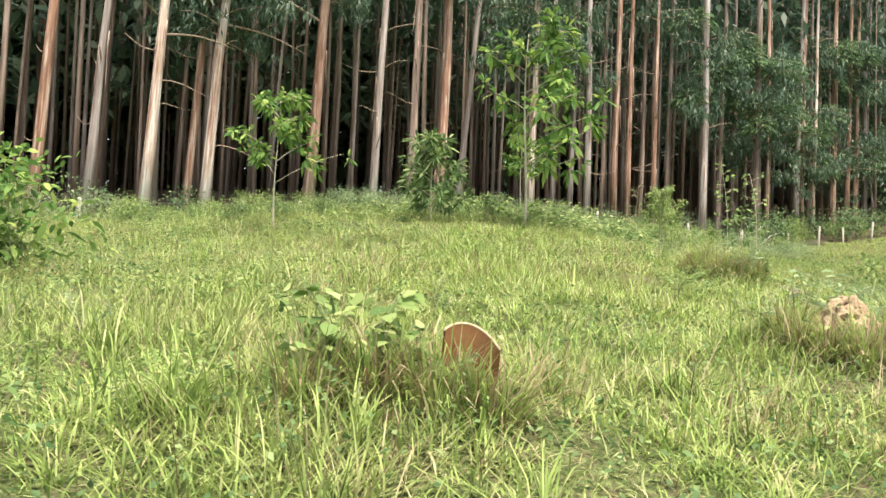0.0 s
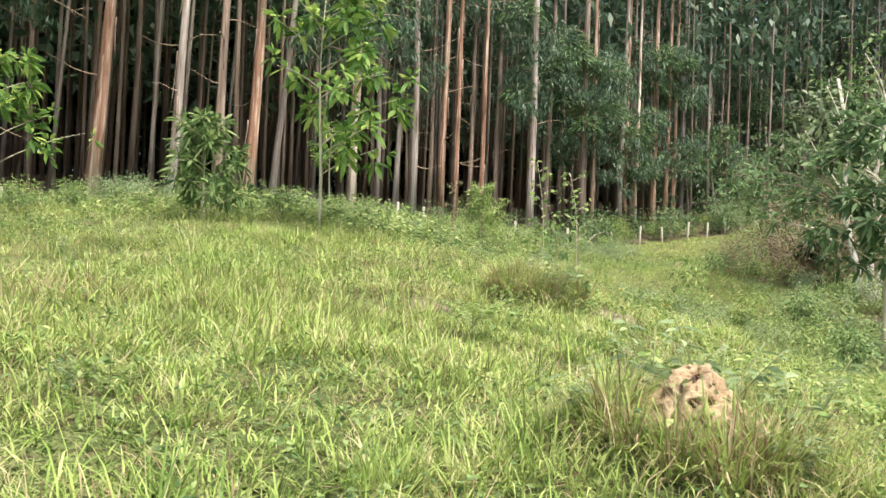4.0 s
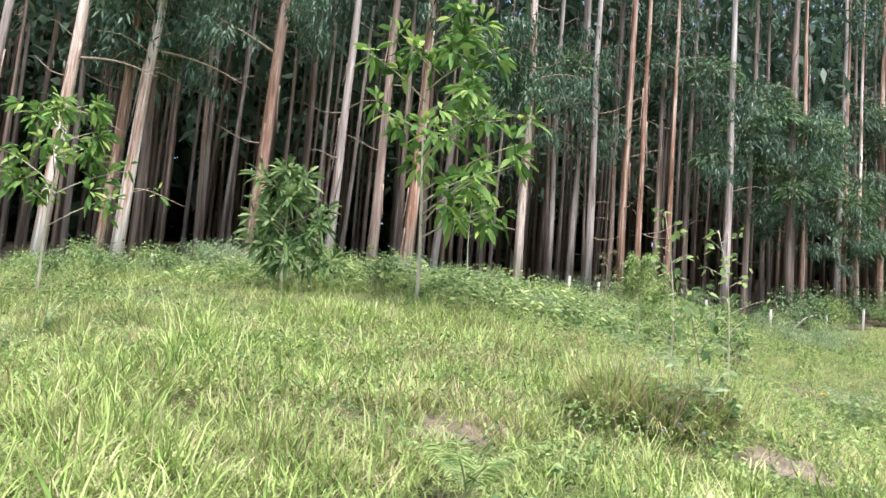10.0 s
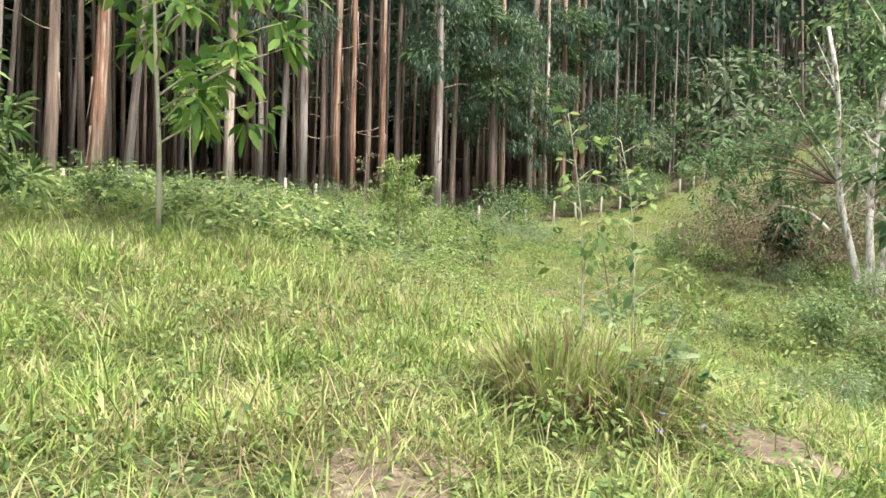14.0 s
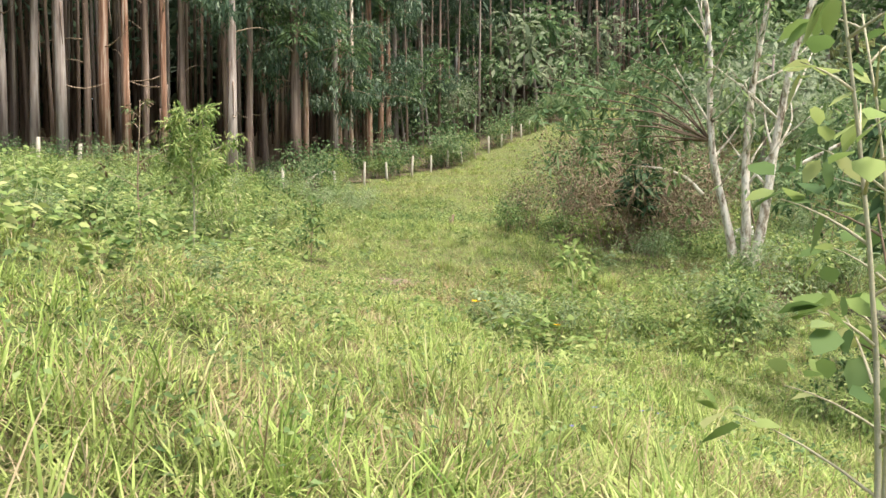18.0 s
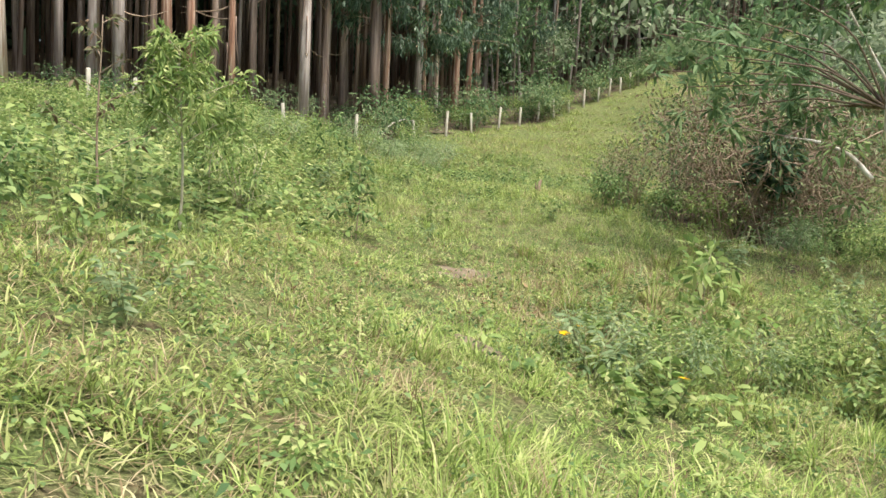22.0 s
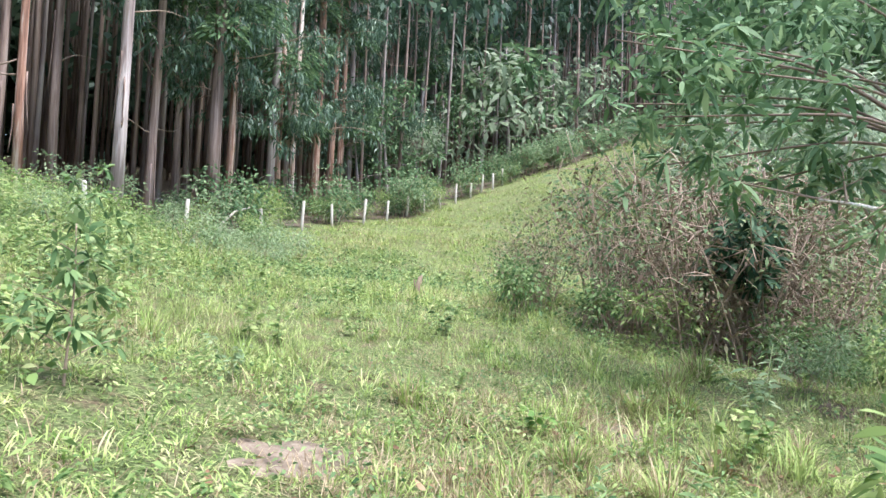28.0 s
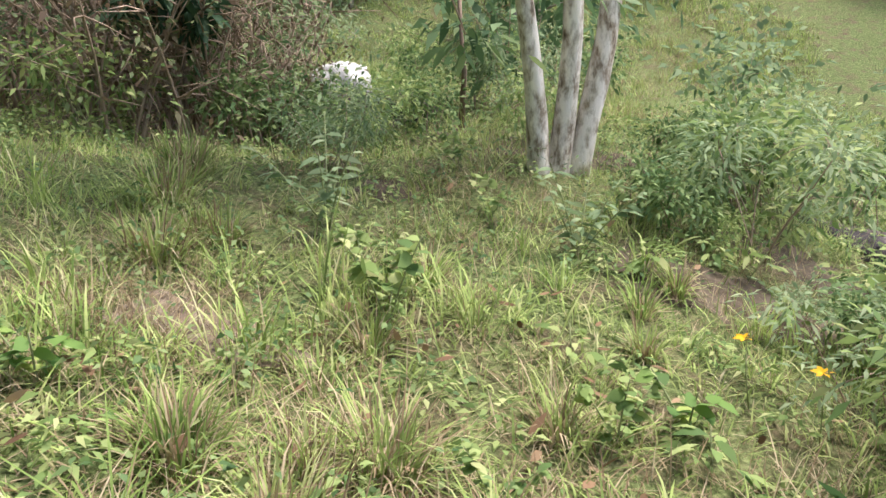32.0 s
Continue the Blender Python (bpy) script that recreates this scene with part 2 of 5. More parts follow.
def soil_mat():
    """Turf over brown earth, straw-coloured where it is thin."""
    m, nt, b = mat("turf", 0.95, 0.1)
    v = mapped(nt, (1, 1, 1))
    n, k, f = noise_of(nt, v, 0.45, 5), noise_of(nt, v, 3.0, 6, 0.7), noise_of(nt, v, 26, 5, 0.75)
    green = ramp(nt, f, [(0.34, (0.025, 0.035, 0.012)), (0.5, (0.12, 0.16, 0.055)), (0.66, (0.30, 0.35, 0.14))])
    earth = ramp(nt, f, [(0.3, (0.05, 0.037, 0.025)), (0.6, (0.19, 0.145, 0.09))])
    c = mixed(nt, ramp(nt, k, [(0.48, (0, 0, 0)), (0.66, (1, 1, 1))]), green, earth)
    c = mixed(nt, mixed(nt, 1.0, ramp(nt, n, [(0.4, (0, 0, 0)), (0.7, (1, 1, 1))]), (0.25, 0.25, 0.25), "MULTIPLY"), c, (0.22, 0.22, 0.09))
    nt.links.new(c, b.inputs["Base Color"])
    bump(nt, b, f, 0.8, 0.06)
    return m


TURF = soil_mat()
BARE = rough_mat("bare_straw_soil", [(0.3, (0.09, 0.07, 0.05)), (0.5, (0.20, 0.155, 0.11)), (0.7, (0.33, 0.28, 0.20))], 7, (1, 1, 1), 0.95, 0.9, 45)

# ---- the lie of the land ----
PLANE = (3.12, 6.73, 4.6)
HILLS = (0.44, 0.48, 0.06, 2.57, 2.39, 0.54, -0.12, 0.46, -0.32, -0.01, 0.1, 1.19, -2.37, -2.08, -2.58, -3.62, -2.01, 0.76, -1.33, -0.69, -0.84, -0.39, -1.16, -4.77, -0.07, 0.46, 1.49, 5.14, 5.43, -2.88)
KNOLLS = (-0.49, -0.56, 1.21, 0.15, -0.66, 0.98, 0.04, 0.51, 0.86, 0.67, -0.75, 0.46, 0.18, 0.21, -0.54, 0.08, -0.22, 0.36, 0.68, 2.13, 0.04, 0.26, 0.96, 0.55, -0.42, 0.15, 0.19, -1.98, 0.12, 0.46, -0.1, -0.11, 0.43, 0.58, -1.07, 1.84, 1.02, -0.59, -0.24, 0.58, 0.02, 0.23, -1.37, -0.97, -0.78, -0.28, 0.56, -0.6)


def land(x, y):
    """Height of the hillside: a tilted plane with broad hills and small knolls."""
    x, y = np.asarray(x, float), np.asarray(y, float)
    z = PLANE[0] + PLANE[1] * x / 50 + PLANE[2] * y / 50
    for i, a in enumerate(HILLS):
        z = z + a * np.exp(-((x + 40 - 30 * (i // 6)) ** 2 + (y + 40 - 30 * (i % 6)) ** 2) / (2 * 26**2))
    for i, a in enumerate(KNOLLS):
        z = z + a * np.exp(-((x + 16 - 8 * (i // 8)) ** 2 + (y + 2 - 8 * (i % 8)) ** 2) / (2 * 6.5**2))
    # the knoll that carries the termite mound
    z = z + 0.3 * np.exp(-((x - 2.2) ** 2 + (y - 6.95) ** 2) / 0.5)
    # the tussock that the board leans in
    z = z + 0.2 * np.exp(-((x + 0.9) ** 2 + (y - 4.0) ** 2) / 1.3)
    # the rise that carries the leggy saplings
    z = z + 0.3 * np.exp(-((x - 2.8) ** 2 + (y - 13.1) ** 2) / 2.6)
    # the stream hollow under the thicket
    z = z - 0.95 * np.exp(-((x - 15.0) ** 2 / 8.0 + (y - 29.0) ** 2 / 5.5)) - 0.35 * np.exp(-((x - 14.9) ** 2 / 1.6 + (y - 27.0) ** 2 / 1.2))
    # tussocky small relief
    z = z + 0.045 * np.sin(1.9 * x + 1.3 * np.sin(0.8 * y)) * np.sin(1.6 * y + 1.1 * np.sin(0.9 * x)) + 0.02 * np.sin(4.3 * x + y) * np.sin(3.9 * y - x)
    return z


def lumps(x, y, cell, seed):
    """Smooth random field, 0 to 1, with humps about one cell wide."""
    g = np.random.default_rng(seed).random((256, 256))
    u, v = np.asarray(x) / cell + 500.0, np.asarray(y) / cell + 500.0
    i, j = np.floor(u).astype(int), np.floor(v).astype(int)
    s, t = u - i, v - j
    s, t = s * s * (3 - 2 * s), t * t * (3 - 2 * t)
    q = lambda a, b: g[a % 256, b % 256]  # noqa: E731
    return (q(i, j) * (1 - s) + q(i + 1, j) * s) * (1 - t) + (q(i, j + 1) * (1 - s) + q(i + 1, j + 1) * s) * t


def at(x, y):
    return float(land(x, y))


EDGE_X = (-60, -30, -16, -11.4, -7.7, 2.4, 7.3, 12, 20, 28, 36, 45, 60, 90, 130)
EDGE_Y = (0, 15, 25.5, 32.0, 35.0, 43.0, 45.2, 50.0, 57.5, 64.0, 69.0, 70.5, 71.5, 75.0, 80.0)
WALKED = [(0, 0), (1.1, 4), (1.9, 6.3), (1, 8), (0.4, 10), (0.8, 12), (1.7, 14.3), (3.3, 17), (4, 19), (5, 22), (6.1, 23.7)]


def edge_y(x):
    return np.interp(x, EDGE_X, EDGE_Y)


def from_walk(x, y):
    best = np.full(np.shape(x), 1e9)
    for (ax, ay), (bx, by) in zip(WALKED, WALKED[1:]):
        dx, dy = bx - ax, by - ay
        s = np.clip(((x - ax) * dx + (y - ay) * dy) / (dx * dx + dy * dy), 0, 1)
        best = np.minimum(best, np.hypot(x - ax - s * dx, y - ay - s * dy))
    return best


# ---- mesh helpers ----
def mesh(name, verts, faces, smooth=True):
    """A mesh from arrays: faces is a list of (n, k) index arrays."""
    me = bpy.data.meshes.new(name)
    verts = np.asarray(verts, np.float32)
    faces = [np.asarray(f, np.int32) for f in faces if len(f)]
    loops = np.concatenate([f.ravel() for f in faces])
    totals = np.concatenate([np.full(len(f), f.shape[1]) for f in faces])
    me.vertices.add(len(verts))
    me.vertices.foreach_set("co", verts.ravel())
    me.loops.add(len(loops))
    me.loops.foreach_set("vertex_index", loops.astype(np.int32))
    me.polygons.add(len(totals))
    me.polygons.foreach_set("loop_start", np.r_[0, np.cumsum(totals)[:-1]].astype(np.int32))
    me.update(calc_edges=True)
    me.polygons.foreach_set("use_smooth", np.full(len(totals), smooth))
    return me


class Shape:
    """Gathers tubes and leaves into one mesh."""

    def __init__(self):
        self.v, self.f, self.n = [], [], 0

    def add(self, verts, faces):
        verts = np.asarray(verts, float)
        self.v.append(verts)
        self.f += [np.asarray(f) + self.n for f in faces]
        self.n += len(verts)
        return self

    def tube(self, pts, radii, sides=8, wob=0.0, rng=None):
        pts, radii = np.asarray(pts, float), np.asarray(radii, float)
        way = np.gradient(pts, axis=0)
        way /= np.linalg.norm(way, axis=1)[:, None] + 1e-9
        ref = np.array([1.0, 0, 0]) if abs(way[0][0]) < 0.8 else np.array([0, 1.0, 0])
        u = np.cross(way, ref)
        u /= np.linalg.norm(u, axis=1)[:, None] + 1e-9
        w = np.cross(way, u)
        a = np.arange(sides) * 2 * np.pi / sides
        r = radii[:, None] * (1 + (wob * (rng.random((len(pts), sides)) - 0.5) if wob else 0))
        ring = pts[:, None] + r[..., None] * (np.cos(a)[None, :, None] * u[:, None] + np.sin(a)[None, :, None] * w[:, None])
        n = len(pts)
        i = np.arange((n - 1) * sides).reshape(n - 1, sides)
        j = np.roll(i, -1, 1)
        quads = np.stack([i, j, j + sides, i + sides], -1).reshape(-1, 4)
        caps = [np.arange(sides)[::-1][None], (np.arange(sides) + (n - 1) * sides)[None]]
        return self.add(ring.reshape(-1, 3), [quads, *caps])

    def leaves(self, pos, ways, length, width, droop=0.25, full=True, rng=None, curl=0.15):
        pos, ways = np.asarray(pos, float), np.asarray(ways, float)
        n = len(pos)
        ways = ways / (np.linalg.norm(ways, axis=1)[:, None] + 1e-9)
        length, width = np.broadcast_to(length, n)[:, None], np.broadcast_to(width, n)[:, None]
        side = np.cross(ways, rng.normal(0, 0.5, (n, 3)) + (0, 0, 1))
        side /= np.linalg.norm(side, axis=1)[:, None] + 1e-9
        down = np.array([0, 0, -1.0])
        mid = lambda s, w: pos + ways * length * s + down * droop * length * s * s + side * width * w  # noqa: E731
        if full:
            v = np.stack([pos, mid(0.3, 0.42), mid(0.3, -0.42), mid(0.65, 0.4), mid(0.65, -0.4), mid(1.0, 0)], 1)
            b = np.arange(n)[:, None] * 6
            f = [b + [0, 1, 2], b + [2, 1, 3, 4], b + [4, 3, 5]]
        else:
            v = np.stack([pos, mid(0.45, 0.5), mid(1.0, 0), mid(0.45, -0.5)], 1)
            b = np.arange(n)[:, None] * 4
            f = [b + [0, 1, 2, 3]]
        return self.add(v.reshape(-1, 3), f)

    def blades(self, pos, turn, lean, length, width, bend, plain=None):
        """Grass blades: a bent strip that ends in a point; plain ones, far off, are a single bent sliver."""
        n = len(pos)
        plain = np.zeros(n, bool) if plain is None else plain
        out = np.stack([np.cos(turn), np.sin(turn), np.zeros(n)], -1)
        side = np.stack([-np.sin(turn), np.cos(turn), np.zeros(n)], -1) * (width / 2)[:, None]
        up = np.array([0, 0, 1.0])
        step = (length / 3)[:, None]
        way = lambda f: np.sin((lean + bend * f)[:, None]) * out + np.cos((lean + bend * f)[:, None]) * up  # noqa: E731
        m = pos + step * way(0.0)
        w = m + step * way(0.5)
        tip = w + step * way(1.0)
        k = ~plain
        v = np.stack([pos - side * 0.6, pos + side * 0.6, m + side, m - side, w + side * 0.75, w - side * 0.75, tip], 1)[k]
        b = np.arange(len(v))[:, None] * 7
        if len(v):
            self.add(v.reshape(-1, 3), [b + [0, 1, 2, 3], b + [3, 2, 4, 5], b + [5, 4, 6]])
        v = np.stack([pos - side, pos + side, tip], 1)[plain]
        if len(v):
            self.add(v.reshape(-1, 3), [np.arange(len(v))[:, None] * 3 + [0, 1, 2]])
        return self

    def mesh(self, name, smooth=True):
        sizes = {}
        for f in self.f:
            sizes.setdefault(f.shape[1], []).append(f)
        return mesh(name, np.concatenate(self.v), [np.concatenate(s) for s in sizes.values()], smooth)


def part(name, me, material, parent, label=""):
    ob = new(name, me)
    if not me.materials:
        me.materials.append(material)
    if parent:
        ob.parent = parent
    return tagged(ob, label)


def thing(name, label, category, group="", kind=""):
    return tagged(new(name), label, category, group, kind)


def put(ob, x, y, turn=0.0, sink=0.03, tilt=(0, 0), size=1.0):
    ob.matrix_basis = pose(x, y, at(x, y) - sink, tilt[0], tilt[1], turn) @ Matrix.Diagonal((size, size, size, 1))
    return ob


def again(ob, x, y, turn=0.0, sink=0.03, tilt=(0, 0), size=1.0, label=""):
    c = copy_thing(ob, pose(x, y, at(x, y) - sink, tilt[0], tilt[1], turn))
    c.scale = (size, size, size)
    return tagged(c, label)


# ---- ground ----
def sheet(name, xs, ys, lift, keep, material, label):
    gx, gy = np.meshgrid(xs, ys, indexing="ij")
    z = land(gx, gy) + lift
    nx, ny = gx.shape
    i = np.arange(nx * ny).reshape(nx, ny)
    quads = np.stack([i[:-1, :-1], i[1:, :-1], i[1:, 1:], i[:-1, 1:]], -1).reshape(-1, 4)
    if keep is not None:
        cx, cy = (gx[:-1, :-1] + gx[1:, 1:]) / 2, (gy[:-1, :-1] + gy[1:, 1:]) / 2
        quads = quads[keep(cx, cy).ravel()]
        used = np.unique(quads)
        back = np.zeros(nx * ny, int)
        back[used] = np.arange(len(used))
        verts = np.stack([gx, gy, z], -1).reshape(-1, 3)[used]
        me = mesh(name, verts, [back[quads]])
    else:
        me = mesh(name, np.stack([gx, gy, z], -1).reshape(-1, 3), [quads])
    me.materials.append(material)
    return tagged(new(name, me), label, "ground", kind="structure")


far = np.array([-1400, -900, -600, -400, -280, -200, -150, -110, -80])
XS = np.r_[far, np.arange(-60, -10, 2.0), np.arange(-10, 18, 0.45), np.arange(18, 80, 2.0), -far[::-1], 2000]
YS = np.r_[far, np.arange(-50, 0, 2.0), np.arange(0, 32, 0.45), np.arange(32, 130, 2.0), 140, 170, 220, 300, 420, 650, 1000, 1500, 2200]
sheet("ground", XS, YS, 0.0, None, TURF, "grassy hillside with short green turf and bare soil")
sheet("forest_floor", np.arange(-60, 90, 2.0), np.arange(0, 150, 2.0), 0.05, lambda x, y: y > edge_y(x) + 0.8, LITTER, "dark leaf litter under the plantation")

# ---- plantation of tall gum trees ----
def gum_tree(seed, height, girth, bark, low=None, detail=True, crown_from=0.62, lean=0.0):
    """A straight gum: trunk, peeling strips, dead twigs and a high thin crown; low: heights between which leafy boughs hang."""
    rng = np.random.default_rng(seed)
    tree = thing("gum_tree", "", "tree", "plantation gum trees")
    n = 9 if detail else 6
    s = np.linspace(0, 1, n)
    drift = np.cumsum(rng.normal(0, 0.05, (n, 2)), 0) * (height / 30)
    pts = np.column_stack([drift[:, 0] - drift[0, 0], drift[:, 1] - drift[0, 1], s * height - 0.4])
    rad = girth / 2 * (1.0 - 0.72 * s)
    rad[0] *= 1.18
    part("trunk", Shape().tube(pts, rad, 10 if detail else 7, 0.12, rng).mesh("trunk"), bark, tree)
    if detail:
        for _ in range(4):
            z0 = rng.uniform(2, height * 0.5)
            a = rng.uniform(0, 6.28)
            ln = rng.uniform(0.8, 2.6)
            k = np.linspace(0, 1, 5)
            zz = z0 - k * ln
            r = girth / 2 * (1 - 0.72 * (zz + 0.4) / height) + 0.02 + 0.10 * k**2
            cx, cy = np.interp(zz, pts[:, 2], pts[:, 0]), np.interp(zz, pts[:, 2], pts[:, 1])
            strip = Shape().tube(np.column_stack([cx + r * np.cos(a), cy + r * np.sin(a), zz]), np.linspace(0.035, 0.012, 5), 4)
            part("bark_strip", strip.mesh("bark_strip"), BARK_BROWN, tree, "loose hanging bark strip")
        for _ in range(6):
            z0, a, ln = rng.uniform(3, height * 0.5), rng.uniform(0, 6.28), rng.uniform(0.8, 2.6)
            k = np.linspace(0, 1, 5)
            d = k * ln
            up = rng.uniform(-0.3, 0.5) * d + 0.15 * np.sin(k * 4 + a)
            cx, cy = np.interp(z0, pts[:, 2], pts[:, 0]), np.interp(z0, pts[:, 2], pts[:, 1])
            twig = Shape().tube(np.column_stack([cx + d * np.cos(a), cy + d * np.sin(a), z0 + up]), np.linspace(0.03, 0.008, 5), 4)
            part("dead_twig", twig.mesh("dead_twig"), TWIG, tree, "bare dead twig")
    crown = Shape()
    c0 = crown_from * height
    m = 40 if detail else 18
    z = rng.uniform(c0, height * 1.04, m)
    spread = 0.6 + 2.5 * np.sin(np.pi * np.clip((z - c0) / (height * 1.1 - c0), 0.05, 1))
    a = rng.uniform(0, 6.28, m)
    r = spread * np.sqrt(rng.random(m))
    cen = np.column_stack([r * np.cos(a), r * np.sin(a), z])
    per = 16 if detail else 8
    p = np.repeat(cen, per, 0) + rng.normal(0, 0.42 if detail else 0.6, (m * per, 3))
    w = rng.normal(0, 1, (m * per, 3)) + (0, 0, -0.7)
    crown.leaves(p, w, rng.uniform(0.3, 0.6, m * per) * (1 if detail else 2.0), (0.12 if detail else 0.38), 0.3, False, rng)
    part("crown", crown.mesh("crown"), LEAF_GUM, tree)
    if low:
        for _ in range(low[2]):
            z0, a, ln = rng.uniform(low[0], low[1]), rng.uniform(0, 6.28), rng.uniform(1.0, low[3])
            k = np.linspace(0, 1, 6)
            d = k * ln
            zz = z0 + 0.5 * d - 0.28 * d**2 / max(ln, 1) * 1.6
            cx, cy = np.interp(z0, pts[:, 2], pts[:, 0]), np.interp(z0, pts[:, 2], pts[:, 1])
            line = np.column_stack([cx + d * np.cos(a), cy + d * np.sin(a), zz])
            bough = part("bough", Shape().tube(line, np.linspace(0.04, 0.01, 6), 5).mesh("bough"), TWIG, tree, "thin leafy bough")
            q = 250 if low[0] < 9 else 210
            t = rng.uniform(0.3, 1.05, 7)[rng.integers(0, 7, q)]
            base = np.column_stack([np.interp(t, k, line[:, i]) for i in range(3)])
            clump = rng.normal(0, 0.5, (7, 3))[rng.integers(0, 7, q)]
            base = base + clump * (1, 1, 0.8) + rng.normal(0, 0.17, (q, 3))
            green = Shape().leaves(base, rng.normal(0, 0.6, (q, 3)) + (0, 0, -0.8), rng.uniform(0.2, 0.4, q), 0.078, 0.35, False, rng)
            part("foliage", green.mesh("foliage"), LEAF_GUM, bough, "drooping grey-green foliage")
        # rounded masses of young leaves on the boughs that catch the light
        for _ in range(5 if low[0] < 7 else 2 if low[0] < 9 else 0):
            z0, a, q = rng.uniform(low[0] + 0.5, low[1]), rng.uniform(0, 6.28), 230
            o = rng.normal(0, 1, (q, 3))
            o /= np.linalg.norm(o, axis=1)[:, None]
            o[:, 2] = np.abs(o[:, 2]) * 0.9 - 0.2
            r = rng.uniform(0.75, 1.35)
            c = np.array([np.interp(z0, pts[:, 2], pts[:, 0]) + 0.9 * math.cos(a), np.interp(z0, pts[:, 2], pts[:, 1]) + 0.9 * math.sin(a), z0])
            lit = Shape().leaves(c + o * r * rng.uniform(0.75, 1.1, (q, 1)) + rng.normal(0, 0.1, (q, 3)), o + (0, 0, -0.35), rng.uniform(0.25, 0.45, q), 0.11, 0.4, False, rng)
            tagged(part("leaf_mass", lit.mesh("leaf_mass"), LEAF_DEEP, tree, "rounded mass of young green leaves"), kind="stuff")
    return tree


FAR_AWAY = (-300, -300)
BARKS = {"orange": (BARK_ORANGE, "with orange-brown peeling bark"), "pale": (BARK_PALE, "with pale cream bark"), "grey": (BARK_GREY, "with smooth grey bark"), "brown": (BARK_BROWN, "with dull brown bark")}
# plan place, girth, bark, tilt, leafy heights
FRONT_WEST = [(-18.4, 25.2, 0.44, "orange", (0, 3), None), (-17.3, 26.6, 0.34, "grey", (0, 3), None), (-16.1, 28.5, 0.46, "pale", (0, 3), None), (-15.5, 30.7, 0.36, "orange", (0, 3), (8.5, 13, 11, 2.8)), (-14.5, 30.3, 0.46, "pale", (0, 3), (7.5, 12, 16, 3.2)), (-11.4, 33.7, 0.52, "orange", (0, 2), (9.5, 14, 13, 3.2)), (-9.0, 35.8, 0.40, "grey", (0, 1), (11, 15, 7, 2.4)), (-7.3, 36.0, 0.42, "brown", (0, 1), None), (-6.3, 37.4, 0.50, "orange", (0, 1), (11, 15, 8, 2.6)), (-5.7, 39.8, 0.34, "grey", (0, 4), None), (-2.0, 40.3, 0.42, "pale", (0, 0), (7.5, 12, 17, 3.0)), (-1.1, 44.9, 0.28, "grey", (0, 0), None)]
FRONT_MIDDLE = [(-0.1, 45.1, 0.32, "grey", (0, 0), (7, 12, 9, 2.4)), (0.8, 43.9, 0.38, "grey", (0, 0), None), (1.7, 48.5, 0.30, "brown", (0, 0), None), (2.3, 45.2, 0.40, "orange", (0, 0), None), (3.1, 46.0, 0.32, "orange", (0, 0), None), (3.9, 48.2, 0.28, "brown", (0, 0), None), (4.6, 46.6, 0.28, "orange", (0, 0), (11, 16, 7, 2.4)), (5.5, 48.6, 0.32, "brown", (0, 0), None), (7.3, 47.2, 0.42, "grey", (0, 0), (7, 13, 9, 2.2)), (8.8, 51.0, 0.36, "brown", (0, 0), (6, 12, 8, 2.6)), (10.2, 54.0, 0.32, "brown", (0, 0), (6, 13, 8, 2.6))]
FRONT_EAST = [(10.9, 50.5, 0.50, "brown", (0, 0), (5, 13, 10, 2.8)), (12.0, 52.9, 0.30, "orange", (0, 0), (5, 12, 9, 2.8)), (14.9, 57.2, 0.42, "grey", (0, 0), (3.5, 13, 14, 3.0)), (15.8, 58.9, 0.34, "orange", (0, 0), None), (16.6, 60.4, 0.32, "brown", (0, 0), (3.5, 14, 14, 3.0)), (16.5, 58.9, 0.28, "pale", (0, 0), None), (18.5, 61.5, 0.50, "orange", (0, 0), (4, 14, 14, 3.2)), (20.2, 63.9, 0.42, "orange", (0, 0), (3, 14, 14, 3.2)), (21.1, 64.8, 0.40, "orange", (0, 0), None), (22.4, 66.8, 0.42, "grey", (0, 0), (3, 13, 12, 3.4)), (25.5, 69.5, 0.36, "grey", (0, 0), (2, 12, 13, 3.4))]
FRONT_FAR = [(30.7, 74.0, 0.40, "grey", (0, 0), (2, 12, 14, 3.4)), (34.0, 79.0, 0.40, "grey", (0, 0), (3, 13, 13, 3.4)), (44.4, 90.6, 0.42, "pale", (0, 0), (9, 15, 7, 3.0)), (54.0, 97.0, 0.36, "pale", (0, 0), None), (55.5, 98.0, 0.34, "pale", (0, 0), None), (66.1, 107.2, 0.46, "pale", (0, 0), None), (38.5, 84.0, 0.36, "brown", (0, 0), (3, 12, 12, 3.2))]
FRONT = FRONT_WEST + FRONT_MIDDLE + FRONT_EAST + FRONT_FAR
rng = np.random.default_rng(11)
for i, (x, y, girth, bark, tilt, low) in enumerate(FRONT):
    t = gum_tree(100 + i, rng.uniform(27, 32), girth, BARKS[bark][0], low)
    leafy = " and low boughs" if low else ""
    tagged(put(t, x, y, rng.uniform(0, 360) if tilt == (0, 0) else 0, 0.0, tilt), f"tall gum {BARKS[bark][1]}{leafy} at plantation edge")

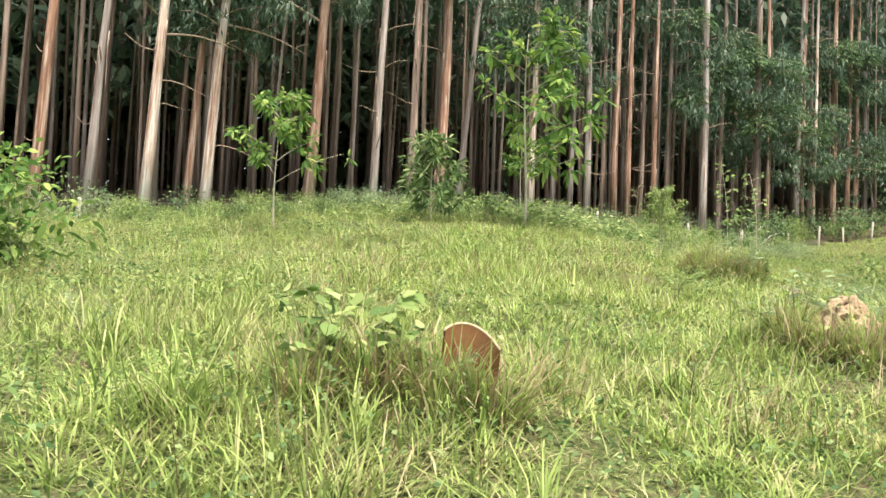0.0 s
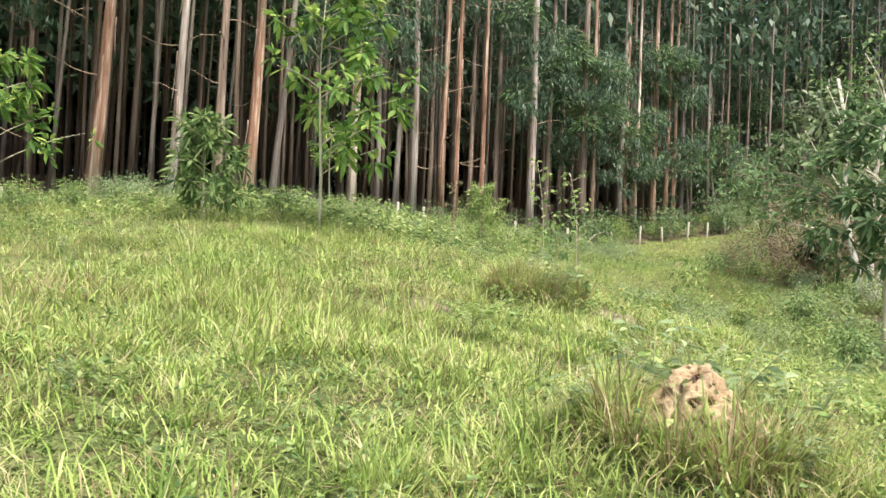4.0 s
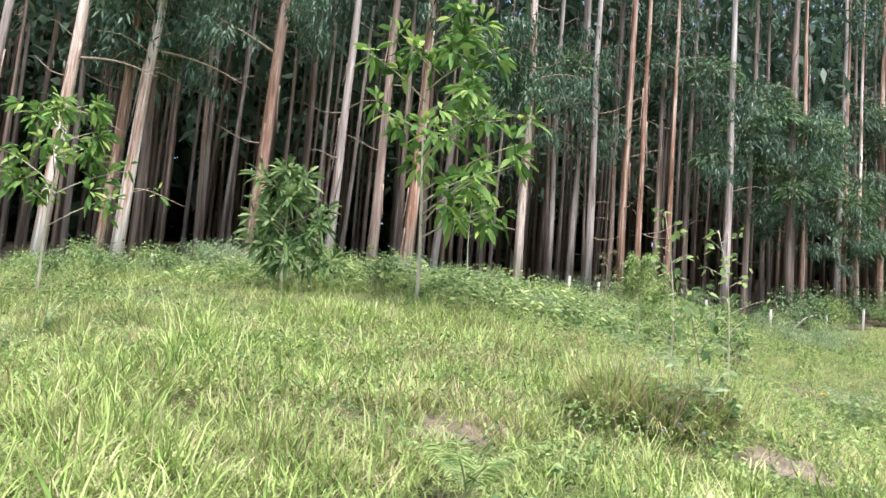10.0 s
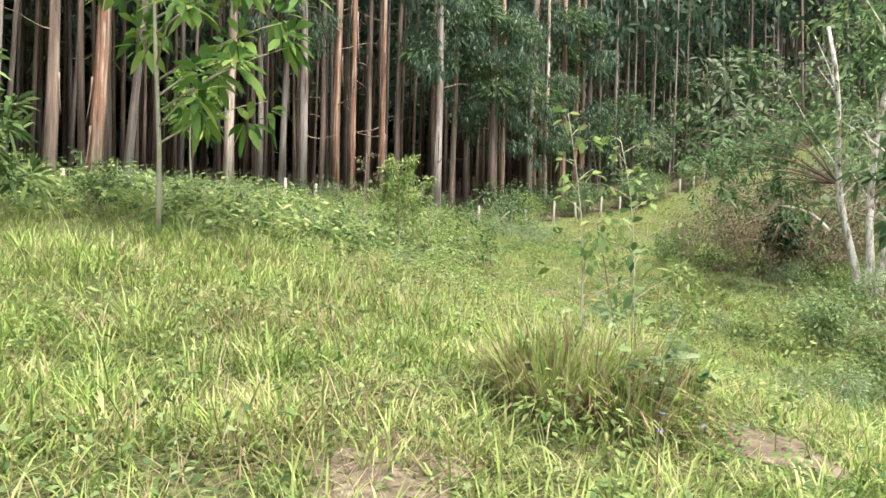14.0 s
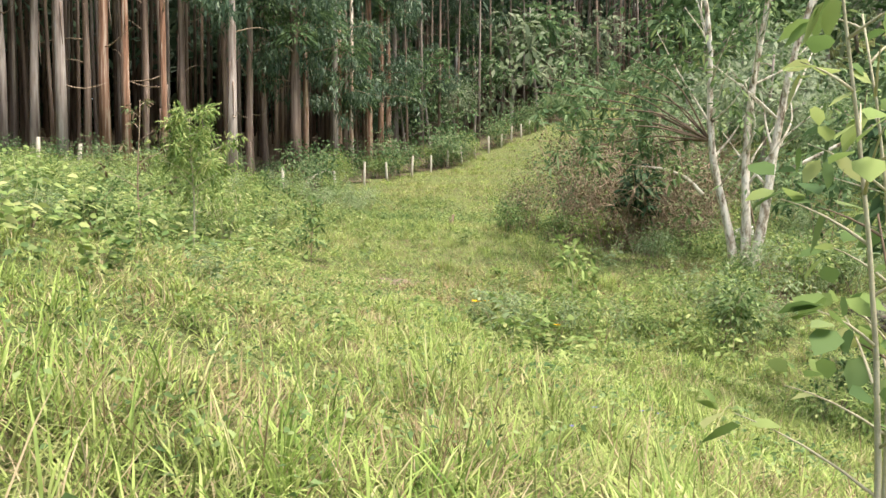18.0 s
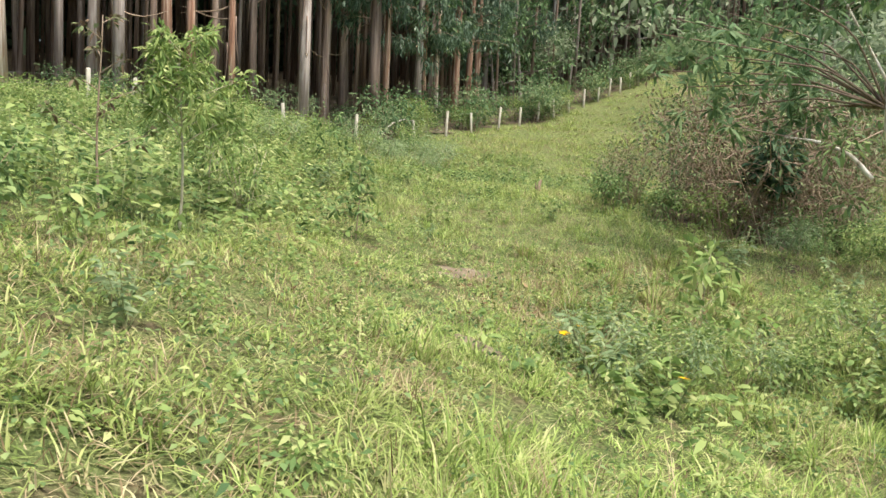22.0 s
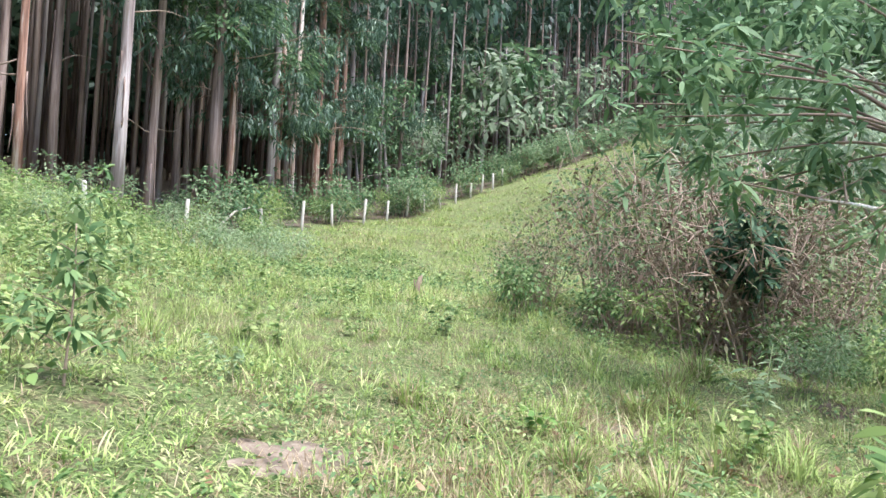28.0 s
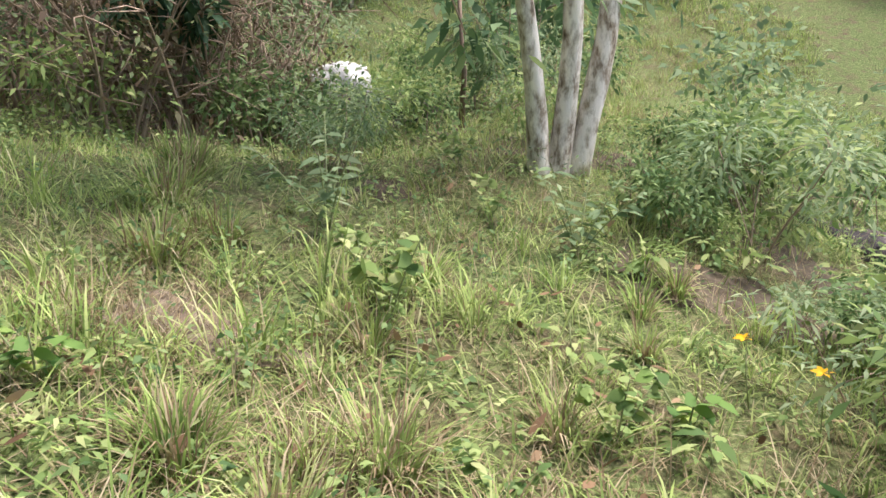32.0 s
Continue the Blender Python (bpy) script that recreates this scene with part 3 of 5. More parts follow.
# long bare limbs low on three of the edge trees
for (x, y), up, side, ahead, rise in (((-14.5, 30.3), 8.3, 3.1, 1.4, -0.7), ((-11.4, 33.7), 8.8, -3.6, -1.6, 1.3), ((-16.1, 28.5), 7.6, 2.6, 0.9, -0.2)):
    bearer = next(o for o in bpy.data.objects if o.name.startswith("gum_tree") and math.hypot(o.location.x - x, o.location.y - y) < 0.01)
    k = np.linspace(0, 1, 8)
    line = np.column_stack([side * k, ahead * k, up + rise * k + 0.22 * np.sin(k * 3.1)])
    dead = part("dead_limb", Shape().tube(line, np.linspace(0.055, 0.012, 8), 6).mesh("dead_limb"), TWIG, bearer, "long bare dead limb")
    for j, d in ((3, 0.9), (5, -0.7), (6, 0.5)):
        e = line[j] + np.array([0.35 * side, 0.35 * ahead, d]) * 0.5
        part("dead_twig", Shape().tube([line[j], (line[j] + e) / 2 + (0, 0, 0.06), e], [0.02, 0.014, 0.006], 4).mesh("dead_twig"), TWIG, dead)

# rows behind the edge, in brown and grey bark toned down for shade
kinds = []
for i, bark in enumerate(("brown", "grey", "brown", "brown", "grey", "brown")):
    k = gum_tree(300 + i, 27 + i % 3 * 1.5, 0.19 + 0.03 * (i % 3), BARK_BROWN_SHADED if bark == "brown" else BARK_GREY_SHADED, None, False, 0.4)
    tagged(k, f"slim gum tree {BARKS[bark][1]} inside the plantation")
    kinds.append(k)
spots = []
for row in range(26):
    for col in range(74):
        x = -52 + col * 2.2 + rng.normal(0, 0.5)
        y = float(edge_y(x)) + 6.0 + row * 2.6 + rng.normal(0, 0.5)
        if min((x - f[0]) ** 2 + (y - f[1]) ** 2 for f in FRONT) < 1.2 or (row > 18 and (row + col) % 2):
            continue
        spots.append((row, x, y))
near = [s for s in spots if s[0] < 6 and -26 < s[1] < 62][:290]
chosen = set(near)
rest = [s for s in spots if s not in chosen]
for i, (row, x, y) in enumerate(near):
    k = kinds[i % 6]
    (put if i < 6 else again)(k, x, y, rng.uniform(0, 360), 0.0, (rng.normal(0, 0.9), rng.normal(0, 0.9)), rng.uniform(0.85, 1.15))
woods, shading_tops = Shape(), Shape()
for row, x, y in rest:
    g, z = rng.uniform(0.09, 0.17), at(x, y)
    woods.tube([(x, y, z - 0.3), (x + rng.normal(0, 0.2), y, z + 12), (x + rng.normal(0, 0.3), y, z + 27)], [g, g * 0.7, g * 0.3], 5)
    # extra leaves in the west and near the ground, added to darken the wood
    m = (56 if x < -8 else 26) if row < 7 else (70 if x < -8 else 44) if row < 15 else 95
    p = np.array([x, y, z]) + np.column_stack([rng.normal(0, 1.5, (m, 2)), rng.uniform(9 if row < 7 else 6 if row < 15 else 0.2, 29 if row < 15 else 24, m)])
    shading_tops.leaves(p, rng.normal(0, 1, (m, 3)), rng.uniform(0.8, 1.4, m) * (0.8 if row < 7 else 1.15 if row < 13 else 1.9), 0.32 if row < 7 else 0.55 if row < 13 else 1.2, 0.2, False, rng)
deep = thing("far_wood", "many dim gum trunks deep in the plantation", "woodland", kind="stuff")
# the far trunks share the bark that has shade in its colour
part("trunk", woods.mesh("trunk"), BARK_BROWN_SHADED, deep)
part("crown", shading_tops.mesh("crown"), LEAF_GUM, deep)

# ---- wire fence along the edge ----
POSTS = [(-16.0, 24.3), (-12.4, 29.2), (-10.6, 30.8), (-6.4, 34.5), (-3.1, 37.4), (0.1, 41.6), (1.3, 42.6), (6.3, 45.0), (9.5, 47.6), (12.74, 50.2), (15.2, 53.0), (17.3, 55.1), (19.8, 57.5), (21.8, 59.2), (23.7, 60.8),
         (25.3, 61.9), (26.9, 63.0), (28.5, 64.0), (30.2, 65.2), (31.6, 66.2), (33.0, 67.1), (34.3, 68.0), (35.6, 69.0)]
for i, (x, y) in enumerate(POSTS):
    s = Shape()
    hgt = 1.15 + 0.12 * math.sin(i * 2.7)
    s.tube([(0, 0, -0.4), (0.01, 0, 0.3), (0.0, 0.015, hgt - 0.03), (0, 0.015, hgt)], [0.075, 0.072, 0.065, 0.045], 8, 0.12, rng)
    fp = thing("fence_post", "weathered pale wooden fence post carrying thin wire", "fence post", "posts of the wire fence")
    part("post", s.mesh("post"), POST, fp)
    put(fp, x, y, i * 50, 0.0, (3 * math.sin(i * 1.9), 3 * math.cos(i * 2.3)))
for level in (0.45, 0.75, 1.02):
    s = Shape()
    line = [(x, y, at(x, y) + level) for x, y in POSTS]
    s.tube(line, [0.003] * len(line), 4)
    w = thing("fence_wire", "thin rusty wire strand strung along the fence posts", "wire", "strands of the wire fence")
    part("strand", s.mesh("strand"), WIRE, w)

# ---- bushes, saplings and weeds ----
def bush(name, label, category, seed, height, radius, leaf, width, count, green, stem=TWIG, stems=7, full=False, droop=0.3, bare=0.25, thick=0.02, group="", up=0.3, clumps=16, foot=0.0, forks=4):
    """Several stems from one foot that fork, with leaves in clumps at their ends."""
    rng = np.random.default_rng(seed)
    b = thing(name, label, category, group)
    wood, ends = Shape(), []
    for _ in range(stems):
        a, ln = rng.uniform(0, 6.28), rng.uniform(0.75, 1.05)
        k = np.linspace(0, 1, 6)
        rr = radius * rng.uniform(0.2, 0.9) * k**1.3
        fa, fr = rng.uniform(0, 6.28), foot * math.sqrt(rng.random())
        line = np.column_stack([rr * np.cos(a) + fr * math.cos(fa), rr * np.sin(a) + fr * math.sin(fa), k * height * ln - 0.05]) + np.cumsum(rng.normal(0, 0.02 * radius, (6, 3)), 0) * k[:, None]
        wood.tube(line, np.linspace(thick, thick * 0.3, 6), 4)
        for _ in range(forks):
            j = rng.integers(2, 6)
            c = line[j]
            e = c + rng.normal(0, 1, 3) * (radius * 0.28, radius * 0.28, height * 0.12) + (0, 0, height * 0.06)
            wood.tube([c, (c + e) / 2 + rng.normal(0, 0.02, 3), e], [thick * 0.5, thick * 0.4, thick * 0.2], 3)
            ends.append(e)
        ends.append(line[-1])
    part("stem", wood.mesh("stem"), stem, b)
    ends = np.array(ends)
    ends = ends[ends[:, 2] > bare * height]
    cen = ends[rng.integers(0, len(ends), clumps * 3)] if clumps else ends
    pick = cen[rng.integers(0, len(cen), count)]
    sp = radius * 0.16 + leaf * 0.4
    pos = pick + rng.normal(0, 1, (count, 3)) * (sp, sp, sp * 0.8)
    pos[:, 2] = np.maximum(pos[:, 2], 0.03)
    ways = rng.normal(0, 0.6, (count, 3)) + (pos - pick) / sp + (0, 0, up)
    s = Shape().leaves(pos, ways, leaf * rng.uniform(0.7, 1.25, count), width * rng.uniform(0.8, 1.2, count), droop, full, rng)
    part("foliage", s.mesh("foliage"), green, b)
    return b


def sapling(label, seed, height, thick, limbs, leaf, width, per, green, stem, start=0.35, reach=0.35, name="sapling", droop=0.35, up=0.15, full=True, bend=0.0, toward=None):
    """A slim young tree: a tapered stem, rising limbs, and tufts of leaves along them."""
    rng = np.random.default_rng(seed)
    b = thing(name, label, "sapling", "young trees in the clearing")
    k = np.linspace(0, 1, 9)
    line = np.column_stack([bend * height * k**2 + 0.012 * height * np.sin(k * 5 + seed), 0.01 * height * np.sin(k * 4 + 2 * seed), k * height - 0.1])
    part("stem", Shape().tube(line, thick / 2 * (1 - 0.75 * k), 8, 0.08, rng).mesh("stem"), stem, b)
    pos, ways = [], []
    for i in range(limbs):
        z = start + (1 - start) * (i + 0.5) / limbs
        c = np.array([np.interp(z, k, line[:, j]) for j in range(3)])
        a, ln = i * 2.4 + rng.uniform(-0.5, 0.5), reach * height * rng.uniform(0.5, 1.1) * (1.15 - 0.75 * z)
        if toward is not None and i % 3:
            a, ln = toward + rng.normal(0, 0.6), ln * 1.25
        q = np.linspace(0, 1, 5)
        limb = c + np.column_stack([ln * q * np.cos(a), ln * q * np.sin(a), ln * (0.75 * q - 0.25 * q**2)])
        part("limb", Shape().tube(limb, np.linspace(thick * 0.22, thick * 0.06, 5), 5).mesh("limb"), stem, b)
        # leaves sit in rosettes at a few nodes of each limb
        nodes = max(2, per // 11)
        s = np.append(rng.uniform(0.4, 0.95, nodes - 1), 1.0)
        c = np.column_stack([np.interp(s, q, limb[:, j]) for j in range(3)]) + rng.normal(0, 0.09 * ln, (nodes, 3))
        p = c[rng.integers(0, nodes, per)]
        off = rng.normal(0, 1, (per, 3))
        off /= np.linalg.norm(off, axis=1)[:, None]
        pos.append(p + off * leaf * rng.uniform(0.05, 0.5, (per, 1)))
        ways.append(off + (0.35 * np.cos(a), 0.35 * np.sin(a), up))
    pos, ways = np.concatenate(pos), np.concatenate(ways)
    n = len(pos)
    s = Shape().leaves(pos, ways, leaf * rng.uniform(0.7, 1.2, n), width * rng.uniform(0.8, 1.2, n), droop, full, rng)
    part("foliage", s.mesh("foliage"), green, b)
    return b



# ---- young trees in the clearing ----
put(sapling("slender bright green sapling on a thin pale stem", 1, 4.5, 0.07, 19, 0.29, 0.105, 42, LEAF_BRIGHT, PALE_STEM, 0.24, 0.40, toward=-0.35), -1.06, 18.0, 0)
put(sapling("young bright-leaved sapling with a bare pale stem", 14, 2.9, 0.05, 10, 0.25, 0.095, 36, LEAF_BRIGHT, PALE_STEM, 0.55, 0.34), -1.6, 25.6, 0)
put(sapling("bushy green sapling with long narrow leaf tufts", 2, 1.95, 0.06, 16, 0.25, 0.062, 64, LEAF_MID, PALE_STEM, 0.12, 0.5), -3.07, 17.63)
put(sapling("bright green sapling on a forked pale stem", 3, 2.9, 0.05, 12, 0.22, 0.08, 48, LEAF_BRIGHT, PALE_STEM, 0.36, 0.58), -6.17, 16.2)
put(sapling("pale leggy sapling with sparse grey-green leaves", 4, 1.75, 0.02, 15, 0.085, 0.055, 5, LEAF_WEED, PALE_STEM, 0.3, 0.22, bend=-0.1), 3.0, 13.65)
put(sapling("leggy sapling with sparse broad pale leaves", 5, 1.75, 0.018, 13, 0.085, 0.058, 5, LEAF_WEED, PALE_STEM, 0.25, 0.22, bend=-0.06), 2.45, 13.3)
put(sapling("leggy sapling with sparse broad pale leaves", 8, 1.2, 0.016, 10, 0.09, 0.065, 6, LEAF_MID, WOOD_DEAD, 0.2, 0.26, bend=-0.16), 2.72, 13.35)
put(sapling("feathery grey-green sapling on a single thin pale stem", 6, 1.95, 0.035, 22, 0.12, 0.026, 105, LEAF_WEED, PALE_STEM, 0.5, 0.5, "grey_green_sapling", 0.35), 2.5, 23.55)
put(bush("grey_green_bush", "low feathery grey-green bush among broad-leaved weeds", "bush", 7, 1.0, 0.6, 0.12, 0.026, 800, LEAF_WEED, PALE_STEM, 7, False, 0.5, 0.2, 0.012), 3.3, 25.6)
put(sapling("brown withered seedling with dry flower heads", 9, 1.9, 0.03, 9, 0.08, 0.03, 24, LEAF_BROWN, TWIG, 0.3, 0.28), 1.8, 23.1)
put(sapling("small feathery grey-green sapling beside a taller one", 16, 1.75, 0.03, 18, 0.12, 0.026, 70, LEAF_WEED, PALE_STEM, 0.4, 0.4, "grey_green_sapling", 0.35), 2.9, 25.9)
put(sapling("spindly dark green sapling rising above the weeds", 17, 1.25, 0.025, 12, 0.13, 0.045, 22, LEAF_MID, TWIG, 0.2, 0.28), 4.96, 26.5)
put(bush("bright_bush", "bright green leafy bush at the edge of the meadow", "bush", 18, 1.15, 0.7, 0.16, 0.07, 700, LEAF_BRIGHT, STEM_GREEN, 8, True, 0.35, 0.1, 0.014), -6.1, 8.1)
put(sapling("young leafy sapling in the grass", 12, 1.6, 0.03, 11, 0.13, 0.055, 16, LEAF_MID, STEM_GREEN, 0.15, 0.38), 5.4, 31.2)

# ---- white three-stemmed tree by the stream bank ----
def triple_tree():
    rng = np.random.default_rng(40)
    t = thing("three_stemmed_tree", "slim tree with three white mottled stems and spreading leafy limbs", "tree")
    pos, ways = [], []

    def limb(name, pts, r0, r1, material, parent, label=""):
        pts = np.array(pts, float)
        k = np.linspace(0, 1, len(pts))
        f = np.linspace(0, 1, 12)
        fine = np.column_stack([np.interp(f, k, pts[:, i]) for i in range(3)])
        fine[1:-1] = (fine[:-2] + 2 * fine[1:-1] + fine[2:]) / 4
        return part(name, Shape().tube(fine, np.linspace(r0, r1, 12), 9, 0.16, rng).mesh(name), material, parent, label), fine

    def tuft(c, n, spread):
        o = rng.normal(0, 1, (n, 3)) * spread * (1, 1, 0.6)
        pos.append(c + o * 0.7)
        ways.append(o / spread + rng.normal(0, 0.4, (n, 3)) + (0, 0, -0.05))

    # sideways offsets of the three stems at the given heights
    heights = (-0.3, 0.3, 0.8, 1.4, 2.4, 3.6, 4.7, 6.3)
    sways = ((-0.15, -0.19, -0.31, -0.48, -0.66, -0.7, -0.62, -0.95), (0.0, 0.0, 0.02, 0.0, 0.03, 0.1, 0.3, 0.55), (0.14, 0.18, 0.31, 0.44, 0.58, 0.72, 0.98, 1.6))
    stems = [([(0.66 * q + 0.04 * math.sin(2 * h + i), -0.75 * q + 0.05 * math.cos(1.7 * h + i), h) for q, h in zip(sway, heights)], 0.108 + 0.008 * i) for i, sway in enumerate(sways)]
    for i, (pts, r) in enumerate(stems):
        s, line = limb("stem", pts, r, r * 0.4, BARK_WHITE, t, "white mottled stem")
        for j in range(9):
            c = line[rng.integers(5, 12)]
            a, ln = rng.uniform(0, 6.28), rng.uniform(0.5, 1.5)
            e = c + np.array([math.cos(a) * ln, math.sin(a) * ln, rng.uniform(0.8, 1.9)])
            limb("branch", [c, (c + e) / 2 + rng.normal(0, 0.12, 3), e], r * 0.24, 0.008, BARK_WHITE, s)
            for _ in range(2):
                tuft(e + rng.normal(0, 0.35, 3), 13, 0.26)
        for _ in range(3):
            tuft(line[-1] + rng.normal(0, 0.45, 3), 26, 0.3)
            tuft(line[-3] + rng.normal(0, 0.5, 3), 16, 0.3)
    # the long bare arms to either side
    for pts in ([(-0.72, 0.4, 1.5), (-0.95, 0.6, 1.85), (-1.3, 0.9, 2.05), (-1.75, 1.2, 2.1)], [(0.72, -0.5, 2.0), (1.4, -1.2, 2.5), (2.0, -1.7, 2.95), (3.0, -2.2, 3.1)]):
        b, line = limb("arm", pts, 0.042, 0.014, BARK_WHITE, t, "long pale arm")
        for j in range(7):
            c = line[5 + j]
            e = c + rng.normal(0, 0.5, 3) + (0, 0, 0.25)
            limb("branch", [c, (c + e) / 2, e], 0.015, 0.006, TWIG, b)
            tuft(e, 30, 0.24)
    pos, ways = np.concatenate(pos), np.concatenate(ways)
    n = len(pos)
    part("foliage", Shape().leaves(pos, ways, rng.uniform(0.12, 0.24, n), rng.uniform(0.045, 0.075, n), 0.35, True, rng).mesh("foliage"), LEAF_MID, t)
    # boughs with large leaf rosettes that reach out before the thicket
    for x, y, z in [(-1.9, 3.2, 3.1), (-3.3, 1.7, 2.8), (-2.9, 1.5, 3.3), (-1.8, 3.7, 3.6), (-2.5, 2.6, 2.5), (-2.6, 3.4, 4.2), (-1.2, 2.4, 3.8), (-3.4, 2.4, 3.7), (-2.2, 1.2, 4.4), (-1.0, 3.8, 4.5), (-1.7, 2.2, 2.3), (-2.9, 3.0, 3.2)]:
        e = np.array([x, y, z])
        b, line = limb("bough", [(-0.45, 0.5, 2.6), (x * 0.5 - 0.1, y * 0.45, (z + 3.0) / 2), e], 0.022, 0.008, WOOD_DEAD, t)
        for _ in range(9):
            o = rng.normal(0, 1, (13, 3))
            o /= np.linalg.norm(o, axis=1)[:, None]
            p = line[rng.integers(6, 12)] + rng.normal(0, 0.34, 3) + 0.03 * o
            part("rosette", Shape().leaves(p, o + (0, 0, 0.25), rng.uniform(0.16, 0.28, 13), rng.uniform(0.05, 0.085, 13), 0.4, True, rng).mesh("rosette"), LEAF_DEEP, b)
    return t


put(triple_tree(), 13.4, 24.55, 0, 0.0)

# ---- brown thicket and its dark sapling ----
twiggy = [bush("twiggy_shrub", "half-bare brown twiggy shrub with small dull leaves", "shrub", 50 + i, 2.1, 1.25, 0.10, 0.042, 820, (LEAF_BROWN, LEAF_DEEP, LEAF_BROWN)[i], TWIG, 15, False, 0.3, 0.12, 0.019, "brown thicket shrubs", clumps=26, foot=0.35, forks=8) for i in range(3)]
THICKET = [(12.4, 31.6, 0.55), (13.0, 30.4, 0.8), (13.6, 29.3, 1.15), (14.2, 28.7, 1.15), (14.0, 31.0, 1.35), (14.9, 29.3, 1.3), (15.2, 30.8, 1.4), (15.6, 28.9, 1.3), (16.3, 30.0, 1.35), (16.6, 31.3, 1.4), (15.8, 32.2, 1.4), (14.6, 32.4, 1.3), (17.3, 30.6, 1.3), (13.2, 32.6, 0.75), (16.7, 29.2, 1.0), (15.0, 28.1, 0.85), (12.8, 33.2, 0.55), (17.8, 32.0, 1.3)]
for i, (x, y, size) in enumerate(THICKET):
    (put if i < 3 else again)(twiggy[i % 3], x, y, i * 77, 0.05, (0, 0), size)
put(sapling("dark-leaved sapling with drooping leaf fans in the thicket", 55, 2.55, 0.06, 14, 0.30, 0.10, 30, LEAF_DARK, WOOD_DEAD, 0.55, 0.34, droop=0.6), 14.1, 28.75)
def low_shrub(name, label, seed, height, radius, leaf, width, count, green, stem, group):
    return bush(name, label, "shrub", seed, height, radius, leaf, width, count, green, stem, 5, False, 0.35, 0.08, 0.012, group, clumps=26, foot=0.3 * radius, forks=2)


low_green = low_shrub("low_green_shrub", "low dense green shrub at the stream bank", 60, 1.0, 0.75, 0.12, 0.05, 600, LEAF_MID, TWIG, "bank shrubs")
lush = low_shrub("lush_shrub", "lush light green shrub with long leaves", 61, 1.2, 0.75, 0.14, 0.05, 600, LEAF_WEED, STEM_GREEN, "bank shrubs")
grey_low = low_shrub("silvery_shrub", "silvery green shrub with narrow leaves", 62, 1.1, 0.7, 0.13, 0.034, 650, LEAF_GREY, TWIG, "bank shrubs")
dark_low = low_shrub("dark_shrub", "dark green leafy shrub on the slope", 63, 1.5, 1.0, 0.20, 0.10, 340, LEAF_DEEP, TWIG, "slope shrubs")
fern_low = low_shrub("leafy_shrub", "leafy mid-green shrub on the slope", 64, 1.7, 1.1, 0.21, 0.10, 360, LEAF_SLOPE, TWIG, "slope shrubs")
BANK_STREAM = [(14.6, 26.0, 0, 0.7), (16.0, 26.8, 1, 0.6), (17.4, 27.0, 0, 0.7), (16.6, 28.8, 2, 0.8), (18.8, 27.6, 1, 0.7), (15.4, 25.2, 2, 0.5), (17.0, 26.0, 0, 0.8), (18.6, 26.0, 1, 0.8), (15.0, 28.0, 0, 0.9), (11.6, 31.0, 0, 0.85), (12.2, 32.0, 0, 0.8), (12.3, 30.2, 0, 0.8), (13.2, 29.3, 1, 0.9), (14.4, 28.0, 0, 1.0), (15.4, 27.9, 0, 0.9), (15.7, 28.4, 0, 0.6), (19.5, 29.5, 2, 1.0), (18.2, 30.2, 1, 0.9), (7.5, 21.6, 1, 0.6), (7.0, 21.6, 2, 0.5), (8.0, 21.9, 2, 0.55), (8.5, 21.8, 1, 0.5), (6.6, 21.6, 1, 0.45), (6.25, 21.9, 2, 0.5), (9.2, 20.9, 1, 0.4), (10.0, 21.2, 2, 0.45)]
BANK_MIDWAY = [(10.9, 21.2, 0, 0.5), (9.6, 20.2, 1, 0.4), (11.6, 21.9, 2, 0.9), (12.4, 22.0, 0, 0.8), (13.3, 22.6, 2, 0.8), (14.6, 23.4, 1, 0.6), (8.9, 21.9, 0, 0.6), (11.4, 22.7, 2, 0.7), (12.3, 23.2, 1, 0.7), (12.9, 23.7, 0, 0.6), (10.9, 22.2, 1, 0.7), (12.6, 23.3, 0, 0.7), (13.4, 23.3, 0, 0.8), (14.1, 23.8, 0, 0.8), (10.6, 19.3, 2, 0.5), (11.4, 19.0, 0, 0.45), (12.0, 20.9, 1, 0.5), (14.0, 22.9, 2, 0.7), (13.2, 21.2, 2, 0.5), (13.0, 19.8, 0, 0.5), (13.9, 22.9, 0, 1.0), (13.2, 26.3, 0, 0.8)]
BANK_LOWER = [(12.5, 26.3, 2, 0.6), (14.4, 26.6, 1, 0.7), (15.6, 27.6, 0, 0.9), (14.3, 25.0, 1, 0.6), (14.4, 21.8, 0, 0.8), (15.4, 22.6, 2, 0.8), (9.6, 22.4, 1, 0.7), (10.2, 22.6, 2, 0.6), (7.6, 17.4, 1, 0.5), (8.6, 18.4, 0, 0.7), (6.6, 15.6, 2, 0.5), (7.6, 15.2, 0, 0.7), (9.6, 17.6, 2, 0.8), (8.5, 16.5, 0, 0.55), (9.1, 16.8, 2, 0.6), (8.1, 16.9, 1, 0.5), (9.6, 21.2, 0, 0.9), (10.3, 21.5, 2, 0.9), (10.7, 22.0, 1, 0.8), (11.2, 22.5, 0, 0.45), (10.9, 22.1, 2, 0.5), (12.5, 22.9, 2, 0.85), (13.0, 22.7, 1, 0.85), (13.5, 22.9, 0, 0.95), (14.0, 22.6, 2, 0.8), (12.3, 23.6, 0, 0.55), (12.7, 23.9, 0, 0.5), (16.3, 25.4, 2, 0.8), (17.6, 24.6, 0, 0.9), (15.2, 27.0, 1, 0.5), (13.6, 26.8, 0, 0.5), (12.4, 26.4, 2, 0.35), (5.9, 12.0, 0, 0.6)]
